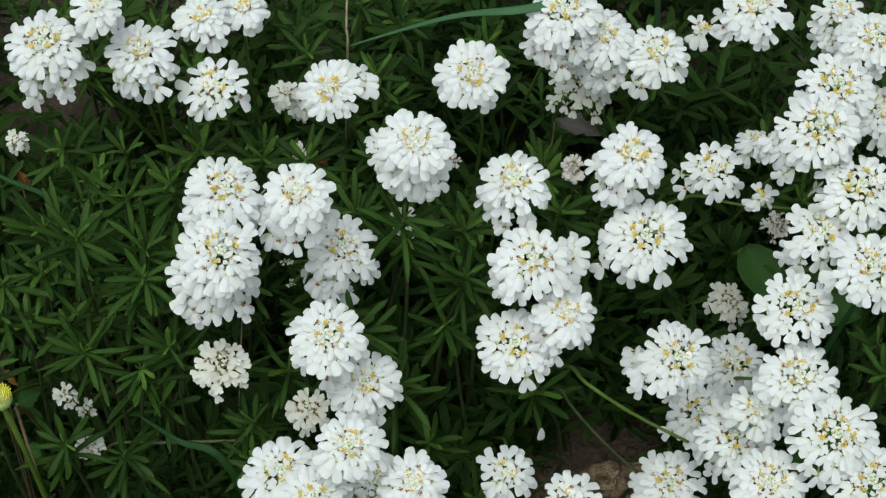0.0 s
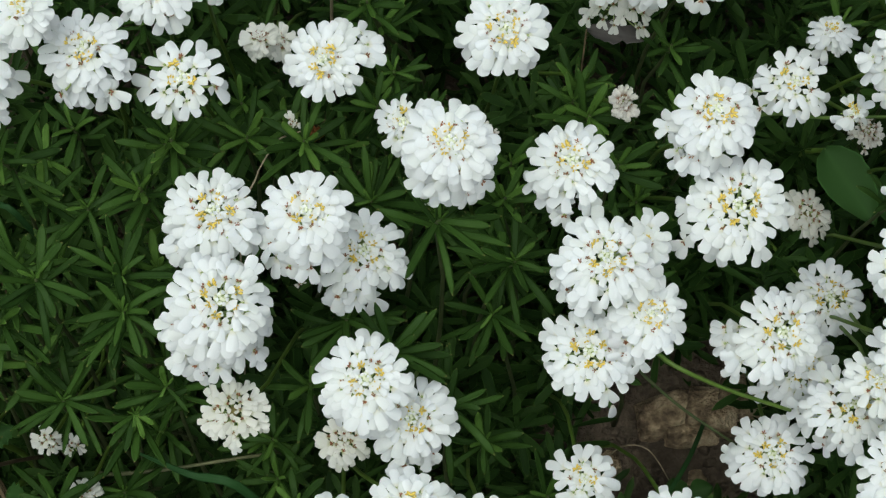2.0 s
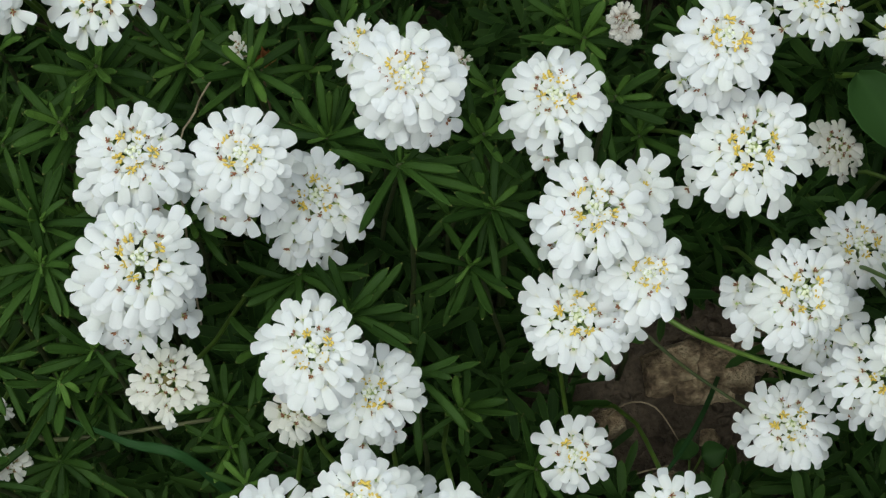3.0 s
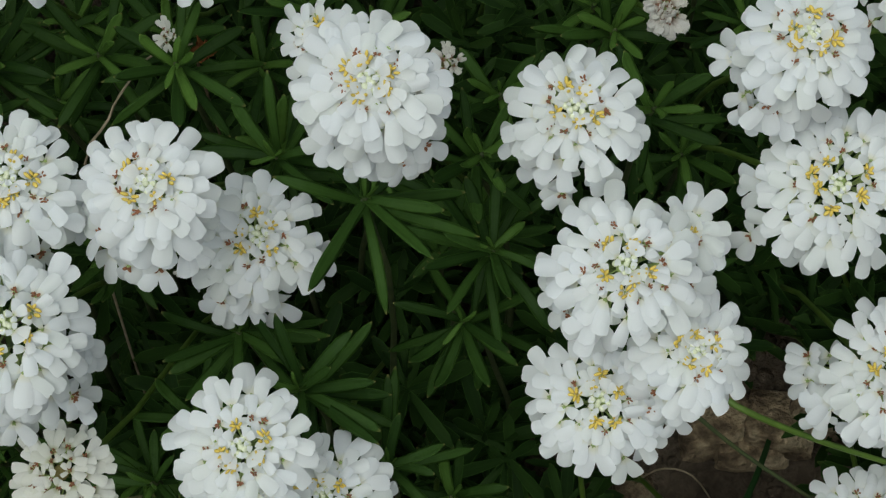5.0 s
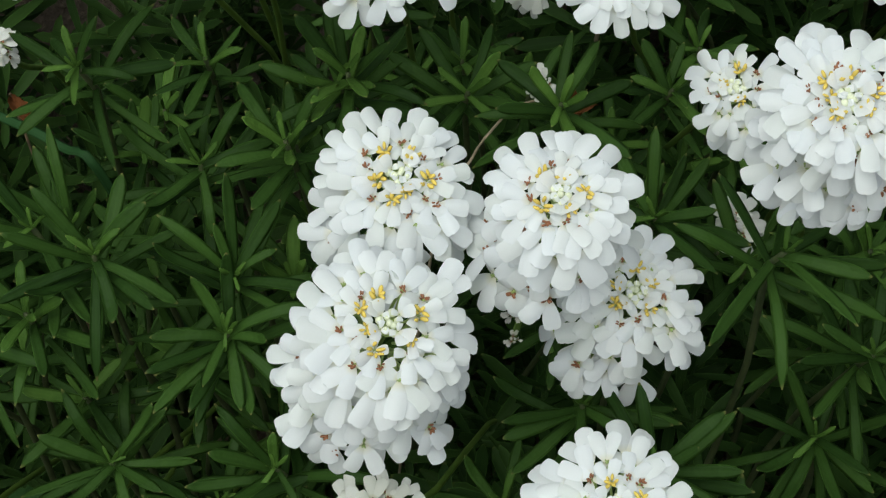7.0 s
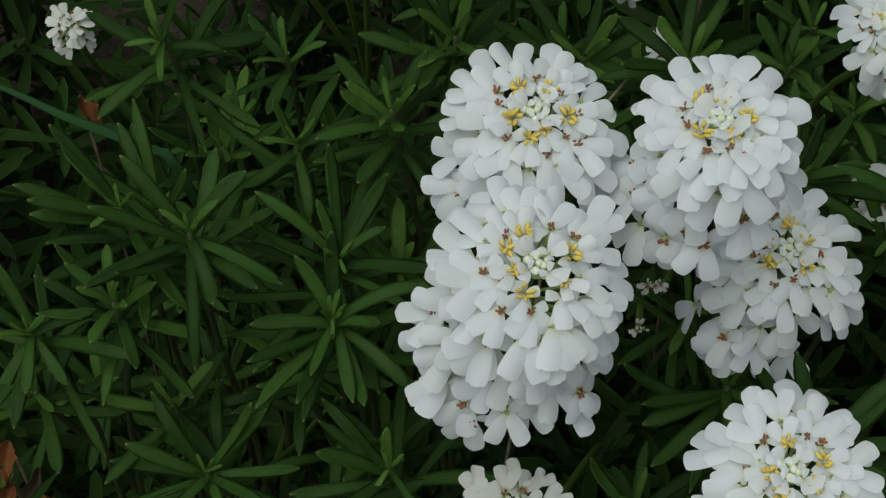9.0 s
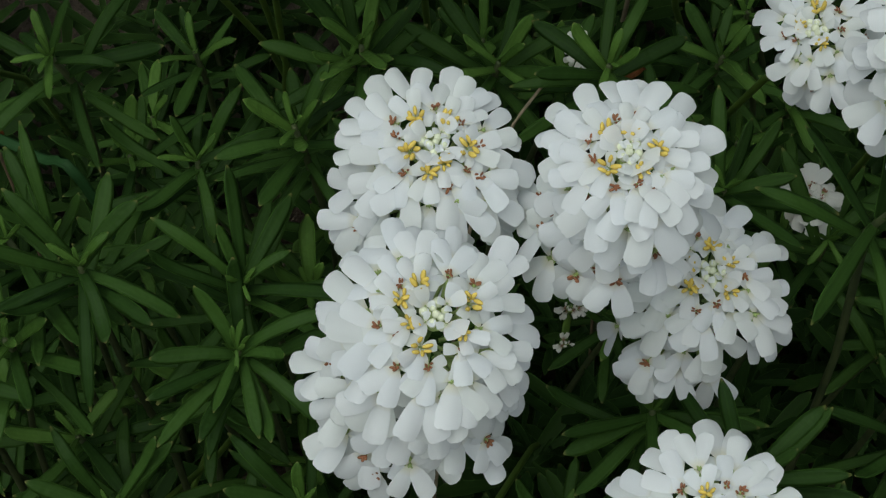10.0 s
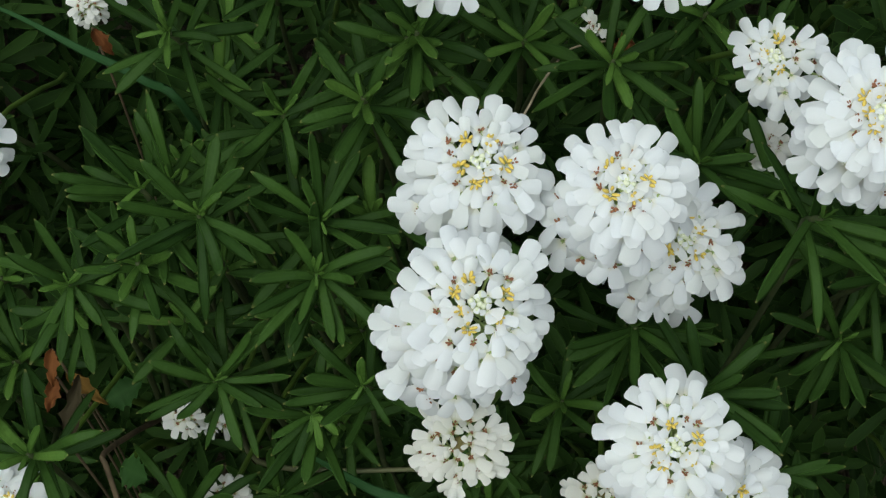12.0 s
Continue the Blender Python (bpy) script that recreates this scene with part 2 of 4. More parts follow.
def petal_shape(width, curl, cup, lift, r, ragged=0.0):
    """A spoon-shaped petal of length 1 along +Y, upper face to +Z."""
    cols, verts, along, side = 7, [], [], []
    skew = r.uniform(-0.06, 0.06)
    notch = r.uniform(0.0, 0.07)
    for u, w in zip(ROWS, WIDE):
        for c in range(cols):
            s = 2 * c / (cols - 1) - 1
            w2 = w * width * (1 + (0.05 + ragged) * r.uniform(-0.4, 0.3))
            tip = max(0.0, u - 0.6) / 0.4
            y = u - 0.05 * tip * s * s - notch * tip * (1 - abs(s)) + (0.012 + ragged) * r.uniform(-0.06, 0.06)
            z = lift * u - curl * u * u - cup * (s * w2 / (0.5 * width)) ** 2 * 0.25 + ragged * r.uniform(-0.1, 0.1)
            verts.append(Vector((s * w2 + skew * u * u, y, z)))
            along.append(u)
            side.append(abs(s))
    faces = [(j * cols + i, j * cols + i + 1, (j + 1) * cols + i + 1, (j + 1) * cols + i) for j in range(len(ROWS) - 1) for i in range(cols - 1)]
    return verts, faces, along, side


def petal_meshes(name, mat, count, seed, ragged=0.0, broad=1.0):
    r = random.Random(seed)
    out = []
    for _ in range(count):
        v, f, a, s = petal_shape(r.uniform(0.48, 0.57) * broad, r.uniform(0.08, 0.34), r.uniform(0.12, 0.42), r.uniform(0.08, 0.28), r, ragged)
        out.append((make_mesh(name, v, f, [mat], None, a, s), (v, f, a, s)))
    return out


PETALS = petal_meshes("petal", PETAL, 12, 3)
SHORT_PETALS = petal_meshes("petal", PETAL, 6, 6, 0.0, 1.35)
FADED_PETALS = petal_meshes("petal", FADED, 6, 4, 0.12)
DRIED_PETALS = petal_meshes("petal", DRIED, 5, 5, 0.6)


def core_pieces(r, slot_anther, slot_green, open_=1.0, tall=1.0, stalk=1.25, anthers=6):
    """Stalk, sepals, ovary and six stamens of a floret whose long petal measures 1."""
    pieces = [(*tube(bend((0, -0.55, -stalk), (0, 0, -0.05), (0, 0.12, 0), 4), (0.05, 0.05, 0.055, 0.09), 5), slot_green, None, None)]
    for k in range(4):
        a = math.pi / 4 + k * math.pi / 2
        pieces.append((*ellipsoid((0.08 * math.cos(a), 0.08 * math.sin(a), -0.10), (0.06, 0.045, 0.12), (math.cos(a), math.sin(a), 1.2), 3, 5), slot_green, None, None))
    pieces.append((*ellipsoid((0, 0, 0.05), (0.045, 0.045, 0.09), (0, 0, 1), 3, 5), slot_green, None, None))
    for k in range(anthers):
        a = 2 * math.pi * (k + r.uniform(-0.35, 0.35)) / 6
        rr = 0.10 * open_ * r.uniform(0.6, 1.25)
        t = Vector((rr * math.cos(a), rr * math.sin(a), tall * (0.20 + r.uniform(-0.05, 0.06))))
        pieces.append((*tube([(0.04 * math.cos(a), 0.04 * math.sin(a), 0.02), t], (0.018, 0.014), 3), slot_green, None, None))
        k2 = (0.2 + 0.8 * open_) * r.uniform(0.8, 1.15)
        pieces.append((*ellipsoid(t, (0.047 * k2, 0.040 * k2, 0.098 * k2), (math.cos(a) + r.uniform(-0.6, 0.6), math.sin(a) + r.uniform(-0.6, 0.6), r.uniform(0.3, 1.6)), 4, 5), slot_anther, None, None))
    return pieces


def petal_poses(r, lift=0.0):
    """Two long outer petals and two short inner ones, as poses in a floret."""
    spread = r.uniform(19, 28)
    rows = ((spread, 1.0), (-spread, 1.0), (180 - r.uniform(40, 58), 0.52), (180 + r.uniform(40, 58), 0.52))
    out = []
    for k, (deg, size) in enumerate(rows):
        size *= r.uniform(0.92, 1.06)
        m = pose(0, 0, 0, 0, 0, deg + r.uniform(-6, 6)) @ Matrix.Translation((0, 0.05, 0.015 * k)) @ pose(0, 0, 0, lift + r.uniform(-7, 7), r.uniform(-12, 12), 0)
        out.append(m @ Matrix.Scale(size, 4))
    return out


# how far the anthers stand apart and up, the stalk, and how many of them show
STAMENS = {POLLEN: (2.15, 1.4, 1.25, 6), BROWN_ANTHER: (0.85, 0.80, 1.25, 5), BUD: (0.5, 0.5, 1.25, 2), OVARY: (0.4, 0.35, 1.25, 3)}


def core_mesh(anther, seed):
    V, F, M, A, S = join(core_pieces(random.Random(seed), 0, 1, *STAMENS[anther]))
    return make_mesh("floret", V, F, [anther, OVARY], M, A, S)


def whole_floret(petals, mat, anther, seed, lift=0.0):
    """A floret with its petals in one mesh, for heads that stay farther off."""
    r = random.Random(seed)
    pieces = core_pieces(r, 1, 2, *STAMENS[anther])
    for k, m in enumerate(petal_poses(r, lift)):
        v, f, a, s = r.choice(SHORT_PETALS if k > 1 and petals is PETALS else petals)[1]
        pieces.append(([m @ p for p in v], f, 0, a, s))
    V, F, M, A, S = join(pieces)
    return make_mesh("floret", V, F, [mat, anther, OVARY], M, A, S)


YOUNG_CORES = [core_mesh(POLLEN, 20 + i) for i in range(3)]
OLD_CORES = [core_mesh(BROWN_ANTHER, 30 + i) for i in range(4)]
BARE_CORES = [core_mesh(OVARY, 36 + i) for i in range(3)]
YOUNG_FLORETS = [whole_floret(PETALS, PETAL, POLLEN, 40 + i, 20) for i in range(5)]
OPENING_FLORETS = [whole_floret(SHORT_PETALS, PETAL, BUD, 45 + i, 34) for i in range(3)]
OLD_FLORETS = [whole_floret(PETALS, PETAL, BROWN_ANTHER, 50 + i, 8) for i in range(8)]
BARE_FLORETS = [whole_floret(PETALS, PETAL, OVARY, 55 + i, 8) for i in range(6)]
FADED_FLORETS = [whole_floret(FADED_PETALS, FADED, BROWN_ANTHER, 60 + i, 15) for i in range(6)]
DRIED_FLORETS = [whole_floret(DRIED_PETALS, DRIED, BROWN_ANTHER, 70 + i, 30) for i in range(6)]
RECEPTACLE = make_mesh("receptacle", *ellipsoid((0, 0, 0), (1, 1, 0.42), (0, 0, 1), 6, 12), [OVARY])
SPENT_RECEPTACLE = make_mesh("receptacle", *ellipsoid((0, 0, 0), (1, 1, 0.5), (0, 0, 1), 6, 12), [SPENT])
BUD_MESH = make_mesh("bud", *ellipsoid((0, 0, 0), (0.5, 0.5, 0.62), (0, 0, 1), 5, 7), [BUD])


def bud_poses(q, spin, count=8):
    out = []
    for i in range(count):
        az, rr = i * 2.4 + spin, 0.00082 * math.sqrt(i)
        out.append(Matrix.Translation((rr * math.cos(az), rr * math.sin(az), -0.00012 * i)) @ pose(0, 0, 0, 12 * math.sqrt(i) * math.sin(az), 0, 0) @ Matrix.Scale(q.uniform(0.0012, 0.0016) + 0.00002 * i, 4))
    return out


def bud_centre(seed):
    """The closed buds in the middle of a head that stays farther off, as one piece."""
    v, f = ellipsoid((0, 0, 0), (0.5, 0.5, 0.62), (0, 0, 1), 4, 6)
    V, F, M, A, S = join([([m @ p for p in v], f, 0, None, None) for m in bud_poses(random.Random(seed), seed)])
    return make_mesh("bud_centre", V, F, [BUD], M, A, S)


BUD_CENTRES = [bud_centre(90 + i) for i in range(4)]

WHITE_LABEL = "round white candytuft flower head with yellow stamens on green stem"


def flower_head(x, y, z, r, drop=0.006, lean=(0.0, 0.0), n=38, near=False, look_="white", skirt=0, skirt_to=240, bloom=1.0, label=WHITE_LABEL):
    """A domed head; x, y, z is the middle of its top, r its reach with petals, drop the length of its flowering stalk below the dome."""
    q = random.Random(int(abs(x * 7919 + y * 104729 + z * 1299709) * 1000))
    axis = Vector((lean[0], lean[1] - 0.34, 1)).normalized()
    turn = Vector((0, 0, 1)).rotation_difference(axis).to_matrix().to_4x4()
    foot = Vector((x + q.uniform(-0.03, 0.03) - 0.05 * lean[0], y + 0.125 + q.uniform(-0.015, 0.02), 0))
    foot.z = ground_z(foot.x, foot.y) - 0.004
    top = Vector((x, y, z))
    thing = new("flower_head")
    thing.empty_display_size = 0.01
    thing.location = foot
    tagged(thing, label, "flower", "candytuft flower heads")
    at = Matrix.Translation(top - foot) @ turn
    reach = (0.0073 if look_ == "white" else 0.0066) * bloom
    if look_ == "white":
        n = max(3, round(n * 0.88))
    rb = max(r - 0.82 * reach, 0.40 * r)
    hb = 0.62 * rb
    wave, phase = q.uniform(0.03, 0.09), q.uniform(0, 6.28)
    # stem, straight below the head and bowed further down
    neck = top - foot - axis * (hb * 1.3 + drop)
    path = bend((0, 0, 0), neck, (q.uniform(-0.01, 0.01), 0.012, 0), 7, 0.0015, q) + [top - foot - axis * 0.0035]
    child("stem", make_mesh("stem", *tube(path, [0.0009] * 3 + [0.0008] * 4 + [0.0008], 7), [STEM]), thing)
    spin = q.uniform(0, 6.28)

    def place(az, rad, h, tilt, size, age):
        out = Vector((math.cos(az), math.sin(az), 0))
        nv = math.cos(tilt) * Vector((0, 0, 1)) + math.sin(tilt) * out
        ov = math.cos(tilt) * out - math.sin(tilt) * Vector((0, 0, 1))
        m = at @ frame_from(out * rad + Vector((0, 0, h)), ov, nv, size * reach) @ pose(0, 0, 0, q.uniform(-7, 7), q.uniform(-8, 8), q.uniform(-16, 16))
        if look_ == "dried":
            m = m @ pose(0, 0, 0, q.uniform(-38, 38), q.uniform(-38, 38), q.uniform(-60, 60)) @ Matrix.Scale(q.uniform(0.6, 1.15), 4)
            child("floret", q.choice(DRIED_FLORETS), thing, m)
        elif look_ == "faded":
            m = m @ pose(0, 0, 0, q.uniform(-20, 20), q.uniform(-20, 20), q.uniform(-40, 40))
            child("floret", q.choice(FADED_FLORETS), thing, m)
        elif not near:
            child("floret", q.choice((YOUNG_FLORETS, OLD_FLORETS, BARE_FLORETS)[age]), thing, m)
        else:
            f = child("floret", q.choice((YOUNG_CORES, OLD_CORES, BARE_CORES)[age]), thing, m)
            for k, pm in enumerate(petal_poses(q, 8 if age else 20)):
                child("petal", q.choice(SHORT_PETALS if k > 1 else PETALS)[0], f, pm)

    # buds in the middle, then florets in a spiral down the dome
    if look_ == "white":
        child("receptacle", RECEPTACLE, thing, at @ Matrix.Translation((0, 0, -0.0020)) @ Matrix.Scale(min(0.0021, 0.22 * rb), 4))
    else:
        child("receptacle", SPENT_RECEPTACLE, thing, at @ Matrix.Translation((0, 0, -0.0026)) @ Matrix.Scale((0.24 if look_ == "faded" else 0.42) * rb, 4))
    if look_ == "white" and near:
        for m in bud_poses(q, spin):
            child("bud", BUD_MESH, thing, at @ m)
    elif look_ == "white":
        child("bud_centre", q.choice(BUD_CENTRES), thing, at @ pose(0, 0, 0, 0, 0, q.uniform(0, 360)))
    for i in range(4 if look_ == "white" and n > 9 else 0):
        az, rad = spin + 0.5 + i * 1.65 + q.uniform(-0.3, 0.3), rb * q.uniform(0.17, 0.23)
        out = Vector((math.cos(az), math.sin(az), 0))
        child("floret", q.choice(OPENING_FLORETS), thing, at @ frame_from(out * rad + Vector((0, 0, -0.0003)), out, (0, 0, 1), reach * q.uniform(0.38, 0.48)))
    for i in range(n):
        s0 = {"white": 0.14, "faded": 0.06, "dried": 0.03}[look_]
        s = math.sqrt(s0 + (1.0 - s0) * i / max(1, n - 1))
        az = i * 2.39996 + spin + q.uniform(-0.14, 0.14)
        rho = s * (1 + s * wave * math.sin(2 * az + phase) + s * s * q.uniform(-0.12, 0.12))
        th = math.asin(min(0.985, 0.97 * s))
        size = (0.60 + 0.45 * (s - 0.37) / 0.63) * q.uniform(0.90, 1.12)
        if look_ != "white":
            size = 0.84 * q.uniform(0.80, 1.15)
        place(az, rb * rho, -hb * (1 - math.cos(th)) - 0.0004, 0.36 * th, size, 0 if i < max(2, n * 0.17) else 1 if i < n * 0.55 and q.random() < 0.65 else 2)
    # older florets below the dome
    count = int(drop / 0.00095)
    for i in range(count):
        u = (i + q.random()) / count
        az = radians(-90 + 92 * math.sin(i * 2.39996 + spin) * q.uniform(0.75, 1.0))
        place(az, rb * (0.90 + 0.34 * u + q.uniform(-0.10, 0.10)), -hb * 0.95 - drop * (0.15 + 0.85 * u), radians(q.uniform(26, 56)), q.uniform(0.88, 1.05) * (1 if look_ == "white" else 0.7), 2 if q.random() < 0.7 else 1)
    # loose older florets that hang out to one side
    for i in range(skirt):
        az = radians(skirt_to + q.uniform(-48, 48))
        place(az, r * q.uniform(0.62, 1.0), -hb - drop * 0.8 - q.uniform(0.0, 0.009), radians(q.uniform(38, 74)), q.uniform(0.85, 1.0), 1 if q.random() < 0.6 else 2)
    return thing


# ---- leaves and shoots ----


def leaf_shape(width, arc, twist, r, rows=12):
    """A narrow, fleshy, slightly grooved leaf of length 1 along +Y."""
    verts, along, side = [], [], []
    blunt = r.uniform(0.74, 0.84)
    hook, sway, veer = r.uniform(-0.8, 1.0), r.uniform(-0.05, 0.05), r.uniform(-0.12, 0.12)
    for j in range(rows):
        u = j / (rows - 1)
        w = 0.5 * width * (0.60 + 0.40 * min(1.0, u / 0.62)) * (1.0 if u < blunt else max(0.07, max(0.0, 1 - ((u - blunt) / (1.005 - blunt)) ** 1.9) ** 0.62))
        bow = arc * u * u + hook * max(0.0, u - 0.6) ** 2 + sway * 0.5 * math.sin(6.28 * u)
        off = veer * u * u
        a = twist * u
        for px, pz, sd in ((-1, 0.07, 1), (-0.5, 0.07, 0.5), (0, -0.03, 0), (0.5, 0.07, 0.5), (1, 0.07, 1), (0, -0.20, 0)):
            xx, zz = px * w, pz * 0.5 * width * (w / (0.5 * width)) ** 0.5
            verts.append(Vector((xx * math.cos(a) - zz * math.sin(a) + off, u * (1 - 0.25 * arc * arc * u), xx * math.sin(a) + zz * math.cos(a) - bow)))
            along.append(u)
            side.append(sd)
    faces = [(j * 6 + k, j * 6 + (k + 1) % 6, (j + 1) * 6 + (k + 1) % 6, (j + 1) * 6 + k) for j in range(rows - 1) for k in range(6)]
    faces = [tuple(reversed(f)) for f in faces]
    e = (rows - 1) * 6
    faces.append(tuple(e + k for k in reversed(range(6))))
    return verts, faces, along, side


def leaf_meshes(mat, count, seed, width):
    r = random.Random(seed)
    out = []
    for _ in range(count):
        v, f, a, s = leaf_shape(r.uniform(0.88, 1.15) * width, r.uniform(-0.05, 0.40), r.uniform(-0.7, 0.7), r)
        out.append(make_mesh("leaf", v, f, [mat], None, a, s))
    return out


LEAVES = leaf_meshes(LEAF, 16, 81, 0.166)
LONG_LEAVES = leaf_meshes(LEAF, 12, 83, 0.138)
YOUNG_LEAVES = leaf_meshes(YOUNG, 10, 82, 0.19)


def shoot_leaves(q, n, size):
    """Poses of the leaves on a shoot whose tip is the origin: young ones stand up in the middle, old ones spread below."""
    out = []
    spin = q.uniform(0, 6.28)
    for i in range(n):
        s = i / (n - 1)
        az = spin + i * 2.39996 + q.uniform(-0.35, 0.35)
        elev = radians(74 - 56 * s ** 0.6 + q.uniform(-15, 15))
        length = size * (0.30 + 0.74 * min(1.0, s / 0.5)) * q.uniform(0.85, 1.12)
        d = Vector((math.cos(az) * math.cos(elev), math.sin(az) * math.cos(elev), math.sin(elev)))
        h = -0.0005 - 1.05 * size * s ** 1.25
        up = Vector((0, 0, 1)) if elev < 1.2 else Vector((-math.cos(az), -math.sin(az), 0.4))
        out.append((s, frame_from(Vector((0, 0, h)) + 0.0008 * d, d, up, length)))
    return out


def slim(length):
    """Long leaves are hardly wider than short ones."""
    return Matrix.Scale(min(1.15, max(0.84, 0.0182 / length)), 4, (1, 0, 0))


def leafy_shoot(x, y, z, size=0.020, n=17, lean=(0.0, -0.40), leaves=(), label="dark green candytuft shoot with narrow leaves in a rosette"):
    q = random.Random(int(abs(x * 6101 + y * 15013 + z * 3571) * 100000))
    axis = Vector((lean[0] + q.uniform(-0.15, 0.15), lean[1] + q.uniform(-0.12, 0.12), 1)).normalized()
    turn = Vector((0, 0, 1)).rotation_difference(axis).to_matrix().to_4x4()
    foot = Vector((x + q.uniform(-0.02, 0.02) - 0.06 * axis.x, y - 0.06 * axis.y + q.uniform(0, 0.02), 0))
    foot.z = ground_z(foot.x, foot.y) - 0.004
    top = Vector((x, y, z))
    thing = new("leafy_shoot")
    thing.empty_display_size = 0.01
    thing.location = foot
    tagged(thing, label, "shoot", "leafy candytuft shoots")
    path = bend((0, 0, 0), top - foot - axis * size * 0.8, (q.uniform(-0.01, 0.01), 0.008, 0), 6, 0.001, q) + [top - foot - axis * 0.001]
    child("stem", make_mesh("stem", *tube(path, [0.0014, 0.0012, 0.0010, 0.0009, 0.0008, 0.0008, 0.0006], 6), [OLIVE]), thing)
    at = Matrix.Translation(top - foot) @ turn
    # leaves whose way is known: bearing and rise in degrees, length in millimetres
    for bearing, up, mm in leaves:
        mm = mm if mm < 17 else 17 + 0.35 * (mm - 17)
        d = Vector((math.cos(radians(bearing)) * math.cos(radians(up)), math.sin(radians(bearing)) * math.cos(radians(up)), math.sin(radians(up))))
        base = top - foot - axis * 0.001 * (0.1 if mm < 10 else 0.28 if d.y < 0 else 0.14) * mm
        d = top - foot + d * 0.001 * mm - base
        hint = axis if abs(d.normalized().dot(axis)) < 0.9 else Vector((0, -1, 0.3))
        child("leaf", q.choice(YOUNG_LEAVES if mm < 10 else LEAVES if mm < 18.5 else LONG_LEAVES), thing, frame_from(base, d, hint, d.length) @ slim(d.length))
    for k in range(4 if leaves else 0):
        a = 1.7 * k + q.uniform(0, 0.6)
        d = Vector((0.55 * math.cos(a), 0.55 * math.sin(a) - 0.35, 1)).normalized()
        child("leaf", q.choice(YOUNG_LEAVES), thing, frame_from(top - foot - axis * 0.001, d, Vector((0, -1, 0.4)), q.uniform(0.0035, 0.006)))
    for s, m in shoot_leaves(q, n, size):
        if leaves and s < 0.5:
            continue
        child("leaf", q.choice(YOUNG_LEAVES if s < 0.36 else LEAVES if s < 0.7 else LONG_LEAVES), thing, at @ m @ slim(m.to_scale().y))
    return thing

# ---- flower heads, nearest and largest first ----
flower_head(-0.0806, 0.0025, 0.1931, 0.0160, drop=0.009, lean=(0.12, 0.0), n=34, near=True, skirt=8, skirt_to=262)
flower_head(-0.0506, -0.0055, 0.2006, 0.0146, drop=0.013, n=31, near=True, skirt=9, skirt_to=228)
flower_head(-0.0043, -0.0042, 0.2307, 0.0143, drop=0.018, lean=(0.0, -0.10), n=36, near=True, skirt=7, skirt_to=270)
flower_head(-0.0336, 0.0070, 0.1562, 0.0155, drop=0.012, lean=(0.05, 0.0), n=30, near=True, skirt=9, skirt_to=240)
flower_head(-0.0788, -0.0305, 0.1917, 0.0173, drop=0.021, lean=(0.22, 0.0), n=38, near=True, skirt=11, skirt_to=278)
flower_head(-0.0362, -0.0466, 0.1622, 0.0160, drop=0.005, n=33, near=True, skirt=2, skirt_to=240)
flower_head(0.0358, 0.0071, 0.1999, 0.0146, drop=0.012, n=28, near=True, skirt=2, skirt_to=245)
flower_head(0.0443, -0.0205, 0.1837, 0.0164, drop=0.005, n=36, near=True, skirt=6, skirt_to=195)
flower_head(-0.0173, 0.0385, 0.1844, 0.0114, drop=0.006, lean=(-0.45, -0.15), n=17, near=True, bloom=0.8)
flower_head(-0.0826, -0.0340, 0.1240, 0.0132, drop=0.006, n=28, bloom=0.92, look_="faded", label="small fading cream candytuft flower head on green stem")
flower_head(-0.0218, -0.0471, 0.1336, 0.0149, drop=0.007, n=28, skirt=5, skirt_to=270)
flower_head(0.0588, -0.0073, 0.1722, 0.0102, drop=0.004, n=16)
flower_head(0.0593, -0.0312, 0.1644, 0.0139, drop=0.010, lean=(0.15, 0.0), n=28, skirt=5, skirt_to=235)
flower_head(0.0392, -0.0338, 0.1462, 0.0166, drop=0.004, lean=(-0.1, -0.1), n=34)
flower_head(0.0906, -0.0030, 0.1810, 0.0179, drop=0.005, lean=(0.0, -0.1), n=39, skirt=5, skirt_to=200)
flower_head(0.0827, 0.0148, 0.2105, 0.0144, drop=0.010, n=28, skirt=9, skirt_to=215)
flower_head(0.1100, -0.0209, 0.1258, 0.0170, drop=0.006, lean=(0.2, -0.1), n=34, skirt=8, skirt_to=180)
flower_head(0.1290, 0.0745, 0.1440, 0.0143, drop=0.003, n=15, skirt=3, skirt_to=160)
flower_head(0.0652, 0.0720, 0.1421, 0.0072, drop=0.004, n=18, bloom=0.80, look_="dried", label="small dried brownish candytuft flower head among leaves")
flower_head(-0.0888, 0.0446, 0.2094, 0.0143, drop=0.003, lean=(0.0, -0.1), n=16)
flower_head(-0.0427, 0.0545, 0.2005, 0.0144, drop=0.001, lean=(-0.35, -0.30), n=34, skirt=6, skirt_to=20)
flower_head(0.0402, -0.0432, 0.0678, 0.0131, drop=0.003, lean=(0.0, -0.1), n=15)
flower_head(-0.1546, 0.0383, 0.2355, 0.0161, drop=0.008, n=31, skirt=10, skirt_to=270)
flower_head(-0.1179, 0.0451, 0.2279, 0.0141, drop=0.008, n=30, skirt=5, skirt_to=270)
flower_head(-0.0957, 0.0682, 0.2264, 0.0121, drop=0.006, n=26)
flower_head(-0.0796, 0.0779, 0.2233, 0.0100, drop=0.004, n=18)
flower_head(-0.1326, 0.0429, 0.2510, 0.0104, drop=0.006, n=18)
flower_head(0.0173, 0.0439, 0.2233, 0.0149, drop=0.004, lean=(0.0, -0.25), n=34)
flower_head(0.0568, 0.0974, 0.2132, 0.0161, drop=0.012, n=33, skirt=16, skirt_to=250)
flower_head(0.0752, 0.1017, 0.1970, 0.0144, drop=0.010, n=30, skirt=13, skirt_to=262)
